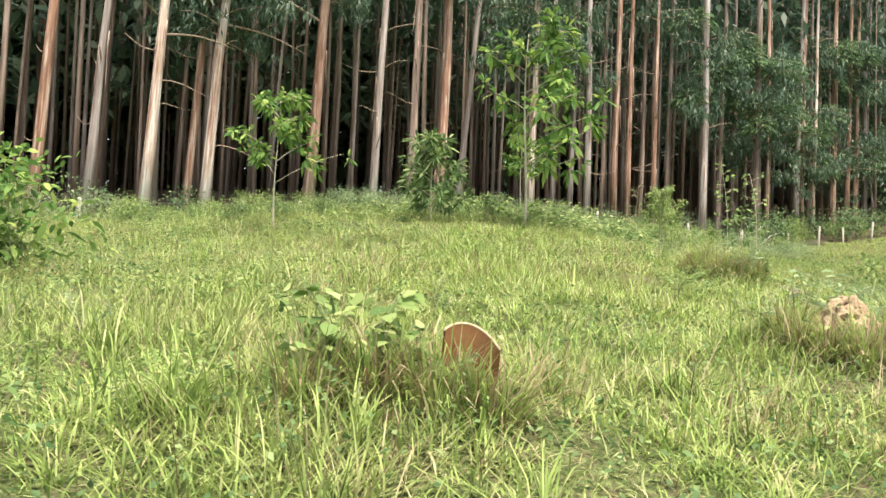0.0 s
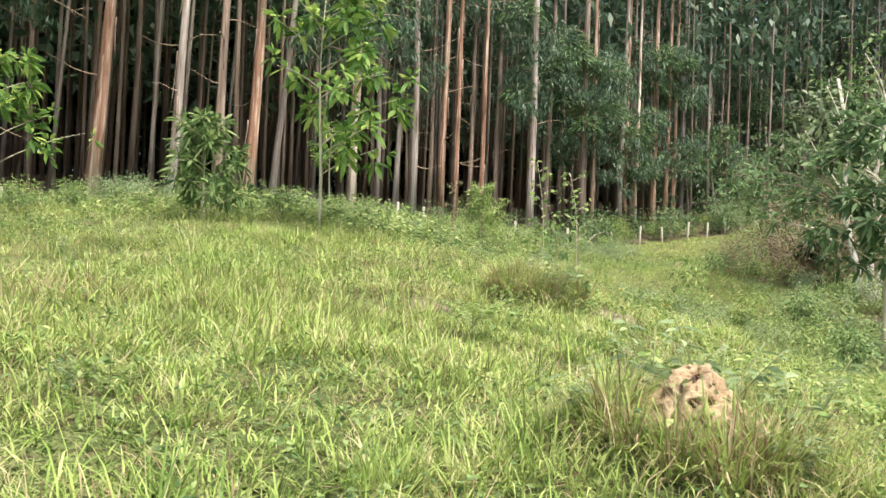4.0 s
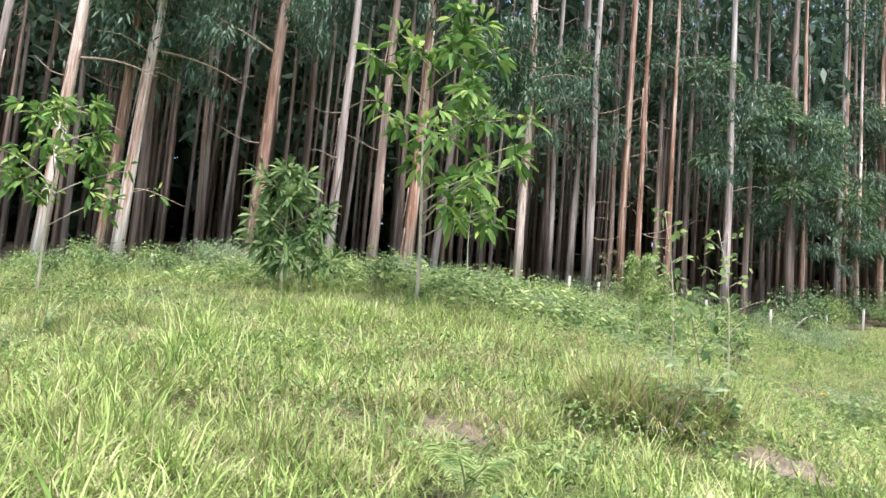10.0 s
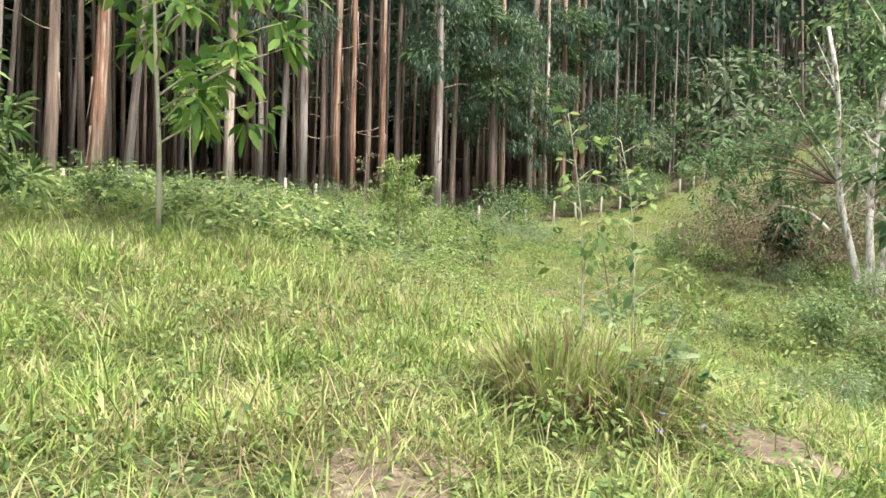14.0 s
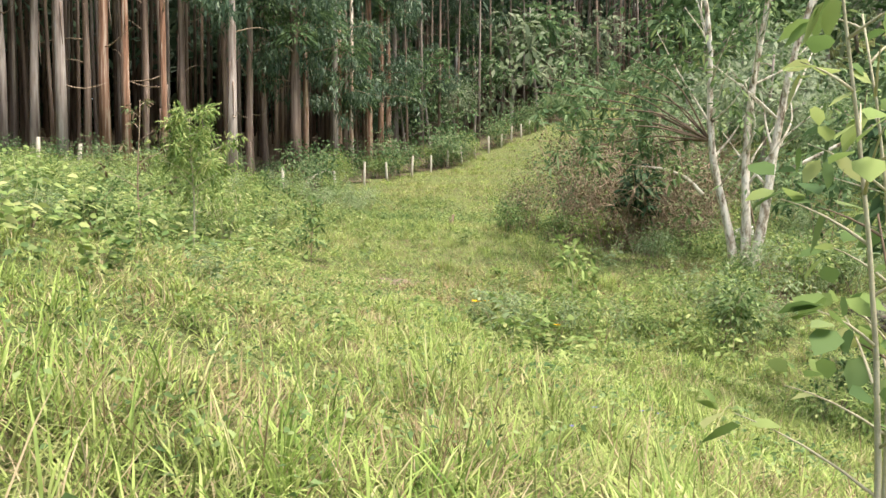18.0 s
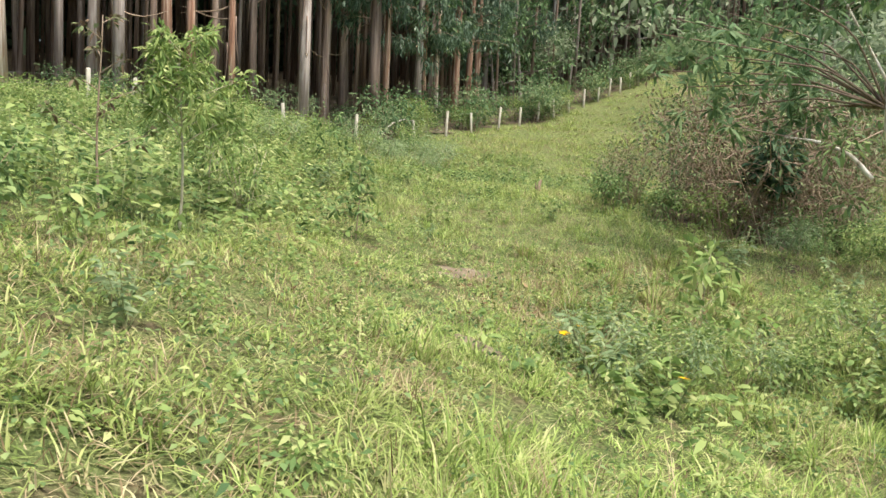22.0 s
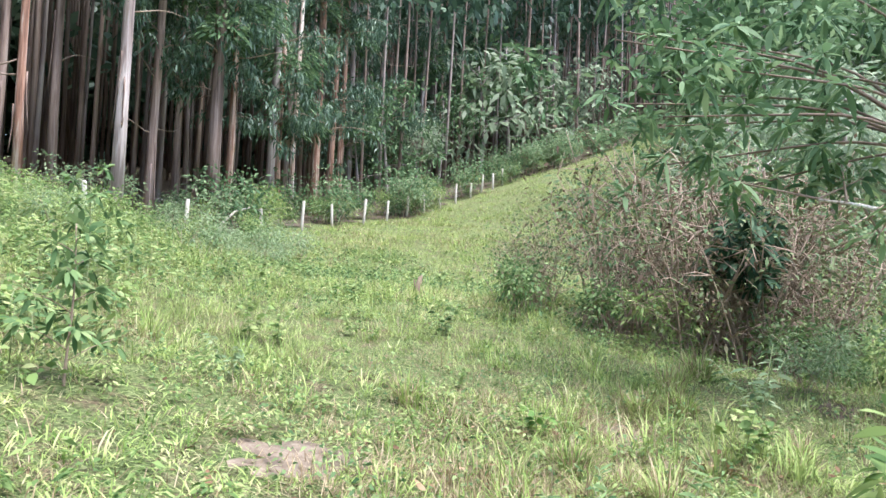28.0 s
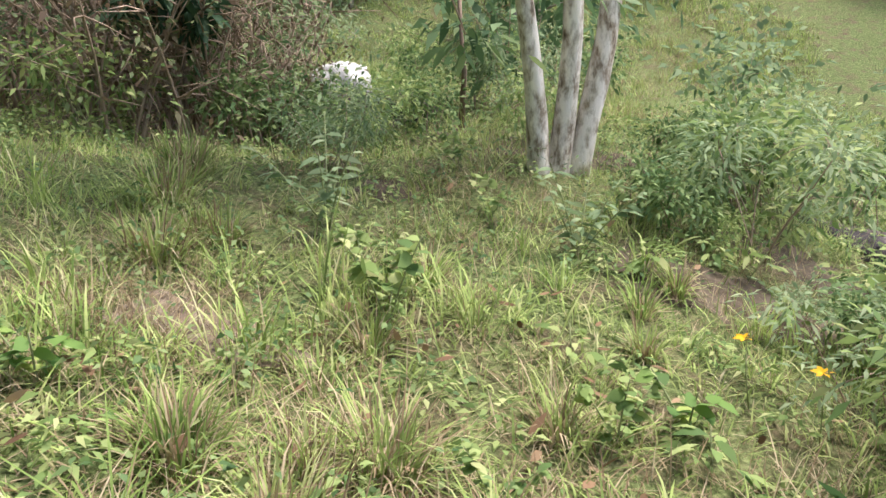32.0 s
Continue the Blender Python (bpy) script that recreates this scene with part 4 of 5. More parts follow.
BANK_OUTER = [(5.4, 9.6, 2, 0.5), (6.3, 7.6, 1, 0.6), (7.3, 10.3, 0, 0.8), (6.4, 13.6, 1, 0.6), (4.9, 14.2, 2, 0.4)]
BANK = BANK_STREAM + [(x, y, k, size * (0.38 if 10.8 < x < 13.7 and y > 21.7 else 0.7)) for x, y, k, size in BANK_MIDWAY] + BANK_LOWER + BANK_OUTER
for i, (x, y, k, size) in enumerate(BANK):
    src = (low_green, lush, grey_low)[k]
    first = all(b[2] != k for b in BANK[:i])
    (put if first else again)(src, x, y, i * 61, 0.03, (0, 0), size)

# the broad-leaved shrub tree that hangs over the bank
put(sapling("broad-leaved shrub tree with hanging dark green leaf rosettes", 70, 4.7, 0.09, 28, 0.24, 0.085, 90, LEAF_DEEP, PALE_STEM, 0.34, 0.44, "shrub_tree", 0.4, bend=0.08), 9.25, 17.05, -30)

# ---- wooded slope to the right ----
def broad_tree(seed, height, green, label, q=15, big=1.2):
    """A rounded broad-leaved tree: trunk, limbs and an uneven crown of many small leaf clumps."""
    rng = np.random.default_rng(seed)
    t = thing("broadleaf_tree", label, "tree", "trees on the slope")
    k = np.linspace(0, 1, 7)
    line = np.column_stack([0.2 * np.sin(k * 3 + seed), 0.2 * np.cos(k * 4 + seed) - 0.2, k * height * 0.8 - 0.3])
    part("trunk", Shape().tube(line, height * 0.016 * (1 - 0.7 * k), 8, 0.1, rng).mesh("trunk"), BARK_GREY, t)
    pos, ways = [], []
    for i in range(9):
        z = rng.uniform(0.25, 0.95)
        c = np.array([np.interp(z, k, line[:, j]) for j in range(3)])
        a, ln = i * 2.4, height * rng.uniform(0.14, 0.34) * (1.15 - 0.6 * z)
        e = c + np.array([ln * math.cos(a), ln * math.sin(a), ln * rng.uniform(0.1, 0.8)])
        part("limb", Shape().tube([c, (c + e) / 2 + (0, 0, 0.05 * ln), e], [height * 0.005, height * 0.0035, 0.01], 5).mesh("limb"), BARK_GREY, t)
        for _ in range(9):
            o = rng.normal(0, 1, (q, 3))
            ce = e + rng.normal(0, 0.1 * height, 3) * (1, 1, 0.7)
            pos.append(ce + o * height * (0.04, 0.04, 0.028))
            ways.append(o + (0, 0, -0.1))
    pos, ways = np.concatenate(pos), np.concatenate(ways)
    n = len(pos)
    part("crown", Shape().leaves(pos, ways, big * height * rng.uniform(0.025, 0.05, n), big * height * 0.017, 0.3, False, rng).mesh("crown"), green, t)
    return t


# LEAF_HAZE trees have the slope's haze painted into their leaves
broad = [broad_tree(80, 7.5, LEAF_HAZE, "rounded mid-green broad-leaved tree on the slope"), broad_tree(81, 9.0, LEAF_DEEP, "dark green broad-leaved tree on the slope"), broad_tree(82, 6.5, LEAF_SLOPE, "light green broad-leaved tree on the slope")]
broad_far = [broad_tree(83, 7.5, LEAF_HAZE, "distant rounded green tree on the wooded slope", 7, 1.9), broad_tree(84, 9.0, LEAF_DEEP, "distant dark green tree on the wooded slope", 9, 1.7), broad_tree(85, 6.5, LEAF_HAZE, "distant green tree on the wooded slope, leaves paled for haze", 9, 1.7)]
rng = np.random.default_rng(90)


def wooded(x, y):
    return x > 16.0 + max(0, y - 26) * 0.8 and not (19 < x < 38 and 14 < y < 25)


TREES = [(20.5, 34.5, 2), (24.5, 38.5, 0), (28, 41, 1), (26.5, 33.0, 2), (30, 44, 0), (36, 52, 1), (26, 36, 0), (30, 33, 2), (30, 40, 0), (36, 48, 1), (28.5, 27.5, 2), (19, 11.5, 0), (23, 66.5, 1), (26, 69, 1), (29, 71, 0), (32.5, 74, 1), (36, 75, 0), (40, 77, 1), (44, 78, 0), (49, 79, 2)]
while len(TREES) < 150:
    x, y = rng.uniform(18, 96), rng.uniform(-6, 112)
    if wooded(x, y) and y < edge_y(x) - 2 and (x > 34 or rng.random() < 0.2) and min(math.hypot(x - a, y - b) for a, b, _ in TREES) > 3.0:
        TREES.append((x, y, int(rng.integers(0, 3))))
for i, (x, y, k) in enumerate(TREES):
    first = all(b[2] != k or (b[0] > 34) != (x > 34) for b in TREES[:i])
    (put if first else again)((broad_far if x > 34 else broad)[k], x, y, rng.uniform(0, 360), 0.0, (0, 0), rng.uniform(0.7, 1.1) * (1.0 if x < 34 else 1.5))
made = {0: False, 1: False}
shrubs = 0
while shrubs < 120:
    x, y = rng.uniform(14.5, 42), rng.uniform(6, 72)
    if wooded(x, y) and y < edge_y(x) - 1 and math.hypot(x - 13.4, y - 24.6) > 2.2:
        k = int(rng.integers(0, 2))
        (again if made[k] else put)((dark_low, fern_low)[k], x, y, rng.uniform(0, 360), 0.05, (0, 0), rng.uniform(0.6, 1.3))
        made[k] = True
        shrubs += 1
# dark undergrowth along the plantation edge
for i in range(280):
    x = rng.uniform(9, 58) if i < 110 else rng.uniform(-18, 12)
    y = float(edge_y(x)) + (rng.uniform(-0.3, 4.5) if i < 150 else rng.uniform(-9.0, -0.5))
    again(((dark_low, fern_low, low_green, lush) if i < 150 else (grey_low, lush, low_green, lush))[int(rng.integers(0, 4))], x, y, rng.uniform(0, 360), 0.05, (0, 0), rng.uniform(0.6, 1.25) if i < 110 else rng.uniform(0.4, 0.9))

# shrubs on the crest of the clearing
for i in range(66):
    x, y = rng.uniform(-13, 1.2), rng.uniform(18.6, 27.0)
    if math.hypot(x + 1.06, y - 18.0) > 0.6 and math.hypot(x + 3.07, y - 17.6) > 0.9:
        again((grey_low, lush, low_green, low_green)[int(rng.integers(0, 4))], x, y, rng.uniform(0, 360), 0.05, (0, 0), rng.uniform(0.3, 0.62))

# ---- weeds ----
def weed(name, label, seed, height, leaf, width, count, green, branches=3, droop=0.4, group="weeds in the meadow"):
    """A herb with a few upright stalks and broad leaves along them."""
    rng = np.random.default_rng(seed)
    b = thing(name, label, "weed", group)
    pos, ways = [], []
    for i in range(branches):
        a, r = i * 2.4 + rng.uniform(-0.4, 0.4), height * rng.uniform(0.3, 0.65)
        k = np.linspace(0, 1, 5)
        line = np.column_stack([r * k**1.4 * np.cos(a), r * k**1.4 * np.sin(a), k * height * rng.uniform(0.7, 1.0) - 0.03])
        part("stalk", Shape().tube(line, np.linspace(0.006, 0.0025, 5), 5).mesh("stalk"), STEM_GREEN, b)
        s = rng.uniform(0.3, 1.0, count // branches)
        p = np.column_stack([np.interp(s, k, line[:, j]) for j in range(3)])
        aa = rng.uniform(0, 6.28, len(s))
        pos.append(p)
        ways.append(np.column_stack([np.cos(aa), np.sin(aa), rng.uniform(0.0, 0.6, len(s))]))
    pos, ways = np.concatenate(pos), np.concatenate(ways)
    n = len(pos)
    part("foliage", Shape().leaves(pos, ways, leaf * rng.uniform(0.6, 1.2, n), width * rng.uniform(0.8, 1.2, n), droop, True, rng).mesh("foliage"), green, b)
    return b


herbs = [weed("broadleaf_weed", "broad-leaved green weed growing in the grass", 120, 0.55, 0.10, 0.06, 66, LEAF_WEED), weed("pale_weed", "light green weed with soft heart-shaped leaves", 121, 0.5, 0.09, 0.065, 54, LEAF_WEED), weed("grey_weed", "grey-green weed with narrow leaves", 122, 0.65, 0.12, 0.035, 80, LEAF_GREY, 5), weed("low_weed", "small light green weed close to the ground", 123, 0.26, 0.09, 0.06, 24, LEAF_BRIGHT, 3), weed("mid_green_weed", "mid-green leafy weed in the grass", 124, 0.5, 0.10, 0.055, 60, LEAF_MID)]
HERBS_NEAR = [(8.1, 23.85, 3, 1.0), (7.88, 24.45, 3, 1.1), (8.7, 24.2, 1, 0.7), (9.86, 24.98, 1, 1.2), (10.2, 25.2, 1, 1.0), (11.0, 25.78, 2, 1.3), (8.5, 25.9, 3, 1.2), (8.5, 26.05, 1, 0.6), (9.4, 23.8, 1, 0.9), (9.7, 23.5, 3, 1.3), (5.99, 21.4, 2, 1.2), (6.2, 21.3, 2, 1.1), (5.9, 20.6, 1, 1.2), (6.5, 20.9, 0, 1.3), (6.8, 21.5, 1, 1.2), (6.4, 22.3, 0, 1.0), (5.6, 20.0, 0, 1.1), (6.15, 22.1, 1, 1.2), (2.15, 7.5, 2, 1.1), (2.75, 6.9, 0, 0.8)]
HERBS_BANK = [(2.5, 7.45, 2, 1.2), (1.65, 7.15, 2, 0.7), (2.85, 7.1, 2, 1.0), (2.6, 6.55, 2, 0.6), (2.4, 7.6, 0, 1.1), (2.3, 12.3, 4, 0.9), (2.6, 12.6, 2, 1.0), (2.0, 12.5, 0, 0.8), (2.45, 12.2, 2, 0.9), (2.8, 12.5, 4, 0.9), (2.15, 12.8, 2, 0.9), (12.0, 24.9, 1, 0.9), (12.6, 23.8, 1, 1.0), (11.6, 24.2, 2, 1.2), (12.9, 25.4, 0, 1.0)]
HERBS = HERBS_NEAR + HERBS_BANK
rng = np.random.default_rng(91)
while len(HERBS) < 110:
    x, y = rng.normal(1.6, 2.4), rng.uniform(18.5, 36)
    if from_walk(np.float64(x), np.float64(y)) > 1.6 and x < 5.5:
        HERBS.append((x, y, int(rng.choice((0, 1, 2, 4, 0))), rng.uniform(0.7, 1.3)))
while len(HERBS) < 190:
    x = rng.uniform(-16, 14)
    y = float(edge_y(x)) - abs(rng.normal(0, 3.0))
    HERBS.append((x, y, int(rng.choice((0, 1, 2, 4, 2))), rng.uniform(0.9, 1.8)))
while len(HERBS) < 260:
    x, y = rng.uniform(5, 17), rng.uniform(27, 46)
    if y < float(edge_y(x)) - 1 and x < 0.55 * (y - 27) + 8.5:
        HERBS.append((x, y, int(rng.choice((3, 0, 4))), rng.uniform(0.5, 1.1)))
while len(HERBS) < 320:
    x, y = rng.uniform(-7, 11), rng.uniform(2.5, 30)
    if from_walk(np.float64(x), np.float64(y)) > 0.9:
        HERBS.append((x, y, int(rng.integers(0, 4)), rng.uniform(0.4, 0.8)))
for i, (x, y, k, size) in enumerate(HERBS):
    first = all(b[2] != k for b in HERBS[:i])
    (put if first else again)(herbs[k], x, y, rng.uniform(0, 360), 0.02, (0, 0), size)

put(weed("heart_leaved_plant", "bright green plant with large heart-shaped leaves", 131, 0.58, 0.12, 0.10, 56, LEAF_WEED, 8, 0.5), -1.05, 3.9)
for i, (x, y, size) in enumerate([(-1.35, 4.15, 0.85), (-0.82, 3.8, 0.7), (-1.2, 3.7, 0.6)]):
    again(bpy.data.objects["heart_leaved_plant"], x, y, 70 * i + 40, 0.02, (0, 0), size)
# the near plant with large pointed leaves
put(weed("large_leaved_weed", "large-leaved light green plant with pointed leaves", 130, 0.55, 0.17, 0.06, 34, LEAF_WEED, 4, 0.5), 7.2, 22.7)


put(sapling("leafy sapling with large pointed yellow-green leaves on pale stems", 133, 1.5, 0.018, 18, 0.16, 0.06, 12, LEAF_WEED, PALE_STEM, 0.25, 0.36, bend=0.05), 7.6, 22.1)
put(weed("large_leaved_weed", "yellow-green plant with large drooping leaves beside a sapling", 134, 0.8, 0.17, 0.06, 40, LEAF_WEED, 5, 0.6), 7.4, 22.45)
put(weed("thin_leaved_weed", "slender dark green weed with upright narrow leaves", 135, 0.95, 0.10, 0.024, 320, LEAF_MID, 7, 0.1), 7.3, 23.3, 0, 0.03, (0, 0), 0.95)
# ---- bed of rank weeds along the plantation and over the upper clearing ----
def weedy(x, y):
    """How thick the weeds stand, 0 to 1."""
    gap = edge_y(x) - y
    band = np.clip(1.25 - gap / 8.5, 0, 1) * np.clip((x + 22) / 4, 0, 1) * np.clip((9.5 - x) / 3, 0, 1)
    side = np.clip((np.interp(y, [18, 21, 24, 28, 37, 46], [1.3, 2.5, 4.0, 5.7, 7.8, 8.0]) + 0.55 * np.sin(y * 1.9 + np.sin(y * 0.8)) + 0.35 * np.sin(y * 4.3 + x * 2.1) - x) / 1.9, 0, 1) * np.clip((x + 7 + (y - 20) * 0.25) / 5, 0, 1) * np.clip((y - 17.2) / 1.6, 0, 1)
    bank = 0.8 * np.exp(-((x - 4.6) ** 2 / 3.2 + (y - 8.2) ** 2 / 7.0))
    below = 0.75 * np.exp(-((x - 9.6) ** 2 / 9.0 + (y - 21.4) ** 2 / 2.6))
    return np.where(gap > -4.0, np.maximum(np.maximum(band, side), np.maximum(bank, below)), 0.0)


def weed_bed(seed, tries):
    rng = np.random.default_rng(seed)
    x, y = rng.uniform(-22, 14, tries), rng.uniform(4, 49, tries)
    w = weedy(x, y)
    patch = 0.5 + 0.5 * np.sin(x * 1.3 + 1.9 * np.sin(y * 0.8)) * np.sin(y * 1.1 + 1.7 * np.sin(x * 0.7))
    ok = rng.random(tries) < w * (0.5 + 0.5 * patch)
    x, y, w, patch = x[ok], y[ok], w[ok], patch[ok]
    tall = rng.uniform(0.3, 0.62, len(x)) * (0.65 + 0.75 * patch) * (0.38 + 0.72 * w) * np.where(edge_y(x) - y < 7, 1.15, 0.85)
    bed = thing("weed_bed", "dense bed of waist-high light green broad-leaved weeds", "weeds", kind="stuff")
    stalks = Shape()
    for a, b, c in zip(x, y, tall):
        dx, dy, z = rng.normal(0, 0.08), rng.normal(0, 0.08), at(a, b)
        stalks.tube([(a, b, z - 0.02), (a + dx, b + dy, z + c)], [0.006, 0.003], 3)
    part("stalks", stalks.mesh("stalks"), STEM_GREEN, bed)
    for name, share, mtl, size, slim in (("broad_leaves", slice(0, None, 2), LEAF_WEED, 0.115, 0.6), ("long_leaves", slice(1, None, 4), LEAF_WEED, 0.16, 0.34), ("dull_leaves", slice(3, None, 4), LEAF_MID, 0.11, 0.5)):
        per = 15
        px, py, pt = (np.repeat(q[share], per) for q in (x, y, tall))
        n = len(px)
        a, r = rng.uniform(0, 6.28, n), np.abs(rng.normal(0, 0.10, n))
        up = rng.uniform(0.3, 1.05, n)
        pos = np.column_stack([px + r * np.cos(a), py + r * np.sin(a), land(px, py) + pt * up])
        ln = size * rng.uniform(0.6, 1.25, n) * np.where(py < 18, 0.55, 1.0)
        part(name, Shape().leaves(pos, np.column_stack([np.cos(a), np.sin(a), rng.uniform(-0.1, 0.7, n)]), ln, ln * slim, 0.45, True, rng).mesh(name), mtl, bed)


weed_bed(140, 19000)


# ---- feathery fern beside the walk ----
def fern():
    rng = np.random.default_rng(141)
    t = thing("fern", "feathery bright green fern with finely divided fronds", "fern")
    for i in range(7):
        a, ln = i * 0.9 + rng.uniform(-0.2, 0.2), rng.uniform(0.3, 0.42)
        k = np.linspace(0, 1, 8)
        line = np.column_stack([ln * 0.8 * k * math.cos(a), ln * 0.8 * k * math.sin(a), 0.10 + ln * (1.15 * k - 0.6 * k**2)])
        f = part("frond", Shape().tube(np.vstack([[(0, 0, -0.02)], line]), np.linspace(0.005, 0.0012, 9), 4).mesh("frond"), STEM_GREEN, t)
        s = np.repeat(np.linspace(0.12, 1, 44), 2)
        p = np.column_stack([np.interp(s, k, line[:, j]) for j in range(3)])
        b = a + np.tile([1.15, -1.15], 44)
        w = np.column_stack([np.cos(b), np.sin(b), rng.uniform(-0.05, 0.45, 88)])
        part("leaf_blade", Shape().leaves(p, w, (0.085 * np.sin(np.pi * (0.18 + 0.8 * s)) + 0.01) * rng.uniform(0.8, 1.1, 88), 0.009, 0.3, True, rng).mesh("leaf_blade"), LEAF_WEED, f)
    return t


put(fern(), 1.28, 9.87, 0, 0.0, (0, 0), 1.15)


# ---- flowers ----
def flower(material, size, tall, seed, name, label):
    rng = np.random.default_rng(seed)
    f = thing(name, label, "flower", "meadow flowers")
    part("stalk", Shape().tube([(0, 0, -0.02), (0.01, 0, tall / 2), (0, 0.01, tall)], [0.004, 0.003, 0.003], 5).mesh("stalk"), STEM_GREEN, f)
    petal = Shape().leaves([(0, 0, 0)], [(1, 0, 0.45)], size, size * 0.45, 0.3, True, rng).mesh("petal")
    for i in range(6):
        p = part("petal", petal, material, f)
        p.matrix_basis = pose(0, 0, tall, 0, 0, i * 60)
    return f


yellow = flower(PETAL, 0.06, 0.38, 1, "yellow_flower", "orange-yellow flower on a thin stalk")
violet = flower(PETAL_BLUE, 0.025, 0.16, 2, "violet_flower", "small violet flower in the grass")
for i, (x, y) in enumerate([(5.57, 21.3), (5.62, 21.36), (6.45, 20.75), (6.1, 21.9), (10.05, 23.2), (9.9, 22.9)]):
    (again if i else put)(yellow, x, y, i * 40, 0.0, (8, 5))
for i, (x, y) in enumerate([(2.2, 12.0), (2.42, 12.02), (2.58, 11.9), (2.3, 11.8), (4.5, 16.6), (3.9, 16.3), (4.9, 16.9), (3.4, 15.8)]):
    (again if i else put)(violet, x, y, i * 40, 0.0)


# ---- termite mound ----
def mound():
    rng = np.random.default_rng(5)
    t = thing("termite_mound", "sandy termite mound riddled with dark holes in the grass", "mound")
    nu, nv = 120, 58
    u, v = np.meshgrid(np.arange(nu) * 2 * np.pi / nu, np.linspace(0, 1, nv), indexing="ij")
    r = 0.56 * (1 - v) ** 0.72 * (1 + 0.12 * np.sin(3 * u + 0.6) + 0.07 * np.sin(7 * u + 2 + 3 * v))
    x, y, z = r * np.cos(u), r * np.sin(u), 0.66 * v**0.95 - 0.06
    lump = np.array([noise.noise(Vector((a * 5, b * 5, c * 5))) + 0.55 * noise.noise(Vector((a * 13, b * 13, c * 13))) + 0.35 * noise.noise(Vector((a * 31, b * 31, c * 31))) for a, b, c in zip(x.ravel(), y.ravel(), z.ravel())]).reshape(nu, nv)
    p = np.stack([x, y, z], -1)
    p = p * (1 + 0.14 * lump[..., None])
    # hollows face the clearing
    deep = np.zeros((nu, nv))
    for side, c, w in [(-0.03, 0.50, 0.05), (-0.16, 0.49, 0.04), (-0.11, 0.43, 0.022), (-0.03, 0.34, 0.03), (0.12, 0.50, 0.05), (0.10, 0.36, 0.028), (0.2, 0.42, 0.03), (-0.2, 0.40, 0.02), (0.04, 0.56, 0.03), (0.05, 0.27, 0.02), (-0.22, 0.27, 0.025), (0.16, 0.56, 0.045), (0.22, 0.52, 0.03), (0.0, 0.42, 0.018), (0.28, 0.36, 0.035), (-0.1, 0.58, 0.025)]:
        rr = 0.56 * max(1 - (c + 0.06) / 0.66, 0.02) ** 0.72
        f = math.sqrt(max(rr * rr - side * side, 0.0004))
        a, b = 0.94 * side - 0.345 * f, -0.345 * side - 0.94 * f
        d = np.linalg.norm(p - (a, b, c), axis=-1) * (1 + 0.35 * lump)
        deep = np.maximum(deep, np.clip(1.25 - d / (1.3 * w), 0, 1))
    inward = np.stack([-np.cos(u), -np.sin(u), -0.3 + 0 * u], -1)
    p = p + inward * 0.11 * np.minimum(deep * 1.6, 1)[..., None]
    i = np.arange(nu * nv).reshape(nu, nv)
    j = np.roll(i, -1, 0)
    quads = np.stack([i[:, :-1], j[:, :-1], j[:, 1:], i[:, 1:]], -1).reshape(-1, 4)
    me = mesh("body", p.reshape(-1, 3), [quads])
    me.materials.append(CLAY)
    me.materials.append(HOLLOW_SHADE)
    # faces deep in a hollow take the clay with painted shade
    dark = (deep.ravel()[quads] > 0.35).mean(1) > 0.5
    me.polygons.foreach_set("material_index", dark.astype(np.int32))
    part("body", me, CLAY, t)
    return t


put(mound(), 2.24, 7.0, 0, 0.13, (0, 0), 0.72)


# ---- curved brown board lying upright in the grass ----
def board():
    t = thing("curved_board", "curved brown board with a pale edge standing in grass", "board")
    n, m = 14, 6
    a = np.linspace(-1.0, 1.0, n)
    top = 0.37 - 0.085 * (a + 0.3) ** 2
    v = []
    for off in (0.0, 0.012):
        for s in np.linspace(0, 1, m):
            rr = 0.20 + off
            v += [(rr * math.sin(b * 0.8) * 1.1, rr * math.cos(b * 0.8) - 0.2 - 0.10 * s, -0.05 + (hh + 0.05) * s) for b, hh in zip(a, top)]
    v = np.array(v).reshape(2, m, n, 3)
    i = np.arange(m * n).reshape(m, n)
    q = np.stack([i[:-1, :-1], i[:-1, 1:], i[1:, 1:], i[1:, :-1]], -1).reshape(-1, 4)
    part("sheet", mesh("sheet", v.reshape(-1, 3), [q, q[:, ::-1] + m * n]), CARD, t)
    rim = Shape().tube((v[0, -1] + v[1, -1]) / 2, [0.008] * n, 6)
    part("rim", rim.mesh("rim"), CARD_EDGE, t, "pale torn rim")
    return t


put(board(), -0.49, 4.05, 14, -0.06, (0, 0), 0.85)


# ---- rocks, stump and fallen wood ----
def rock(name, label, seed, size, material):
    t = thing(name, label, "rock")
    bm = bmesh.new()
    bmesh.ops.create_icosphere(bm, subdivisions=4, radius=1)
    for v in bm.verts:
        c = v.co * 1.3 + Vector((seed * 3.1, 0, 0))
        v.co *= 1 + 0.34 * noise.noise(c) + 0.20 * abs(noise.noise(c * 2.6)) + 0.07 * noise.noise(c * 7) + 0.03 * noise.noise(c * 17)
        v.co = Vector((v.co.x * size[0], v.co.y * size[1], v.co.z * size[2]))
    me = bpy.data.meshes.new("stone")
    bm.to_mesh(me)
    bm.free()
    me.polygons.foreach_set("use_smooth", np.full(len(me.polygons), True))
    part("stone", me, material, t)
    return t


put(rock("dark_boulder", "long dark weathered boulder below the bank", 1, (2.3, 1.2, 0.22), ROCK), 14.2, 20.8, 83, 0.18, (4, -12))
put(rock("pale_boulder", "pale lichen-covered boulder on the stream bank", 2, (0.3, 0.42, 0.3), PALE_ROCK), 17.2, 28.2, 20, -0.32)
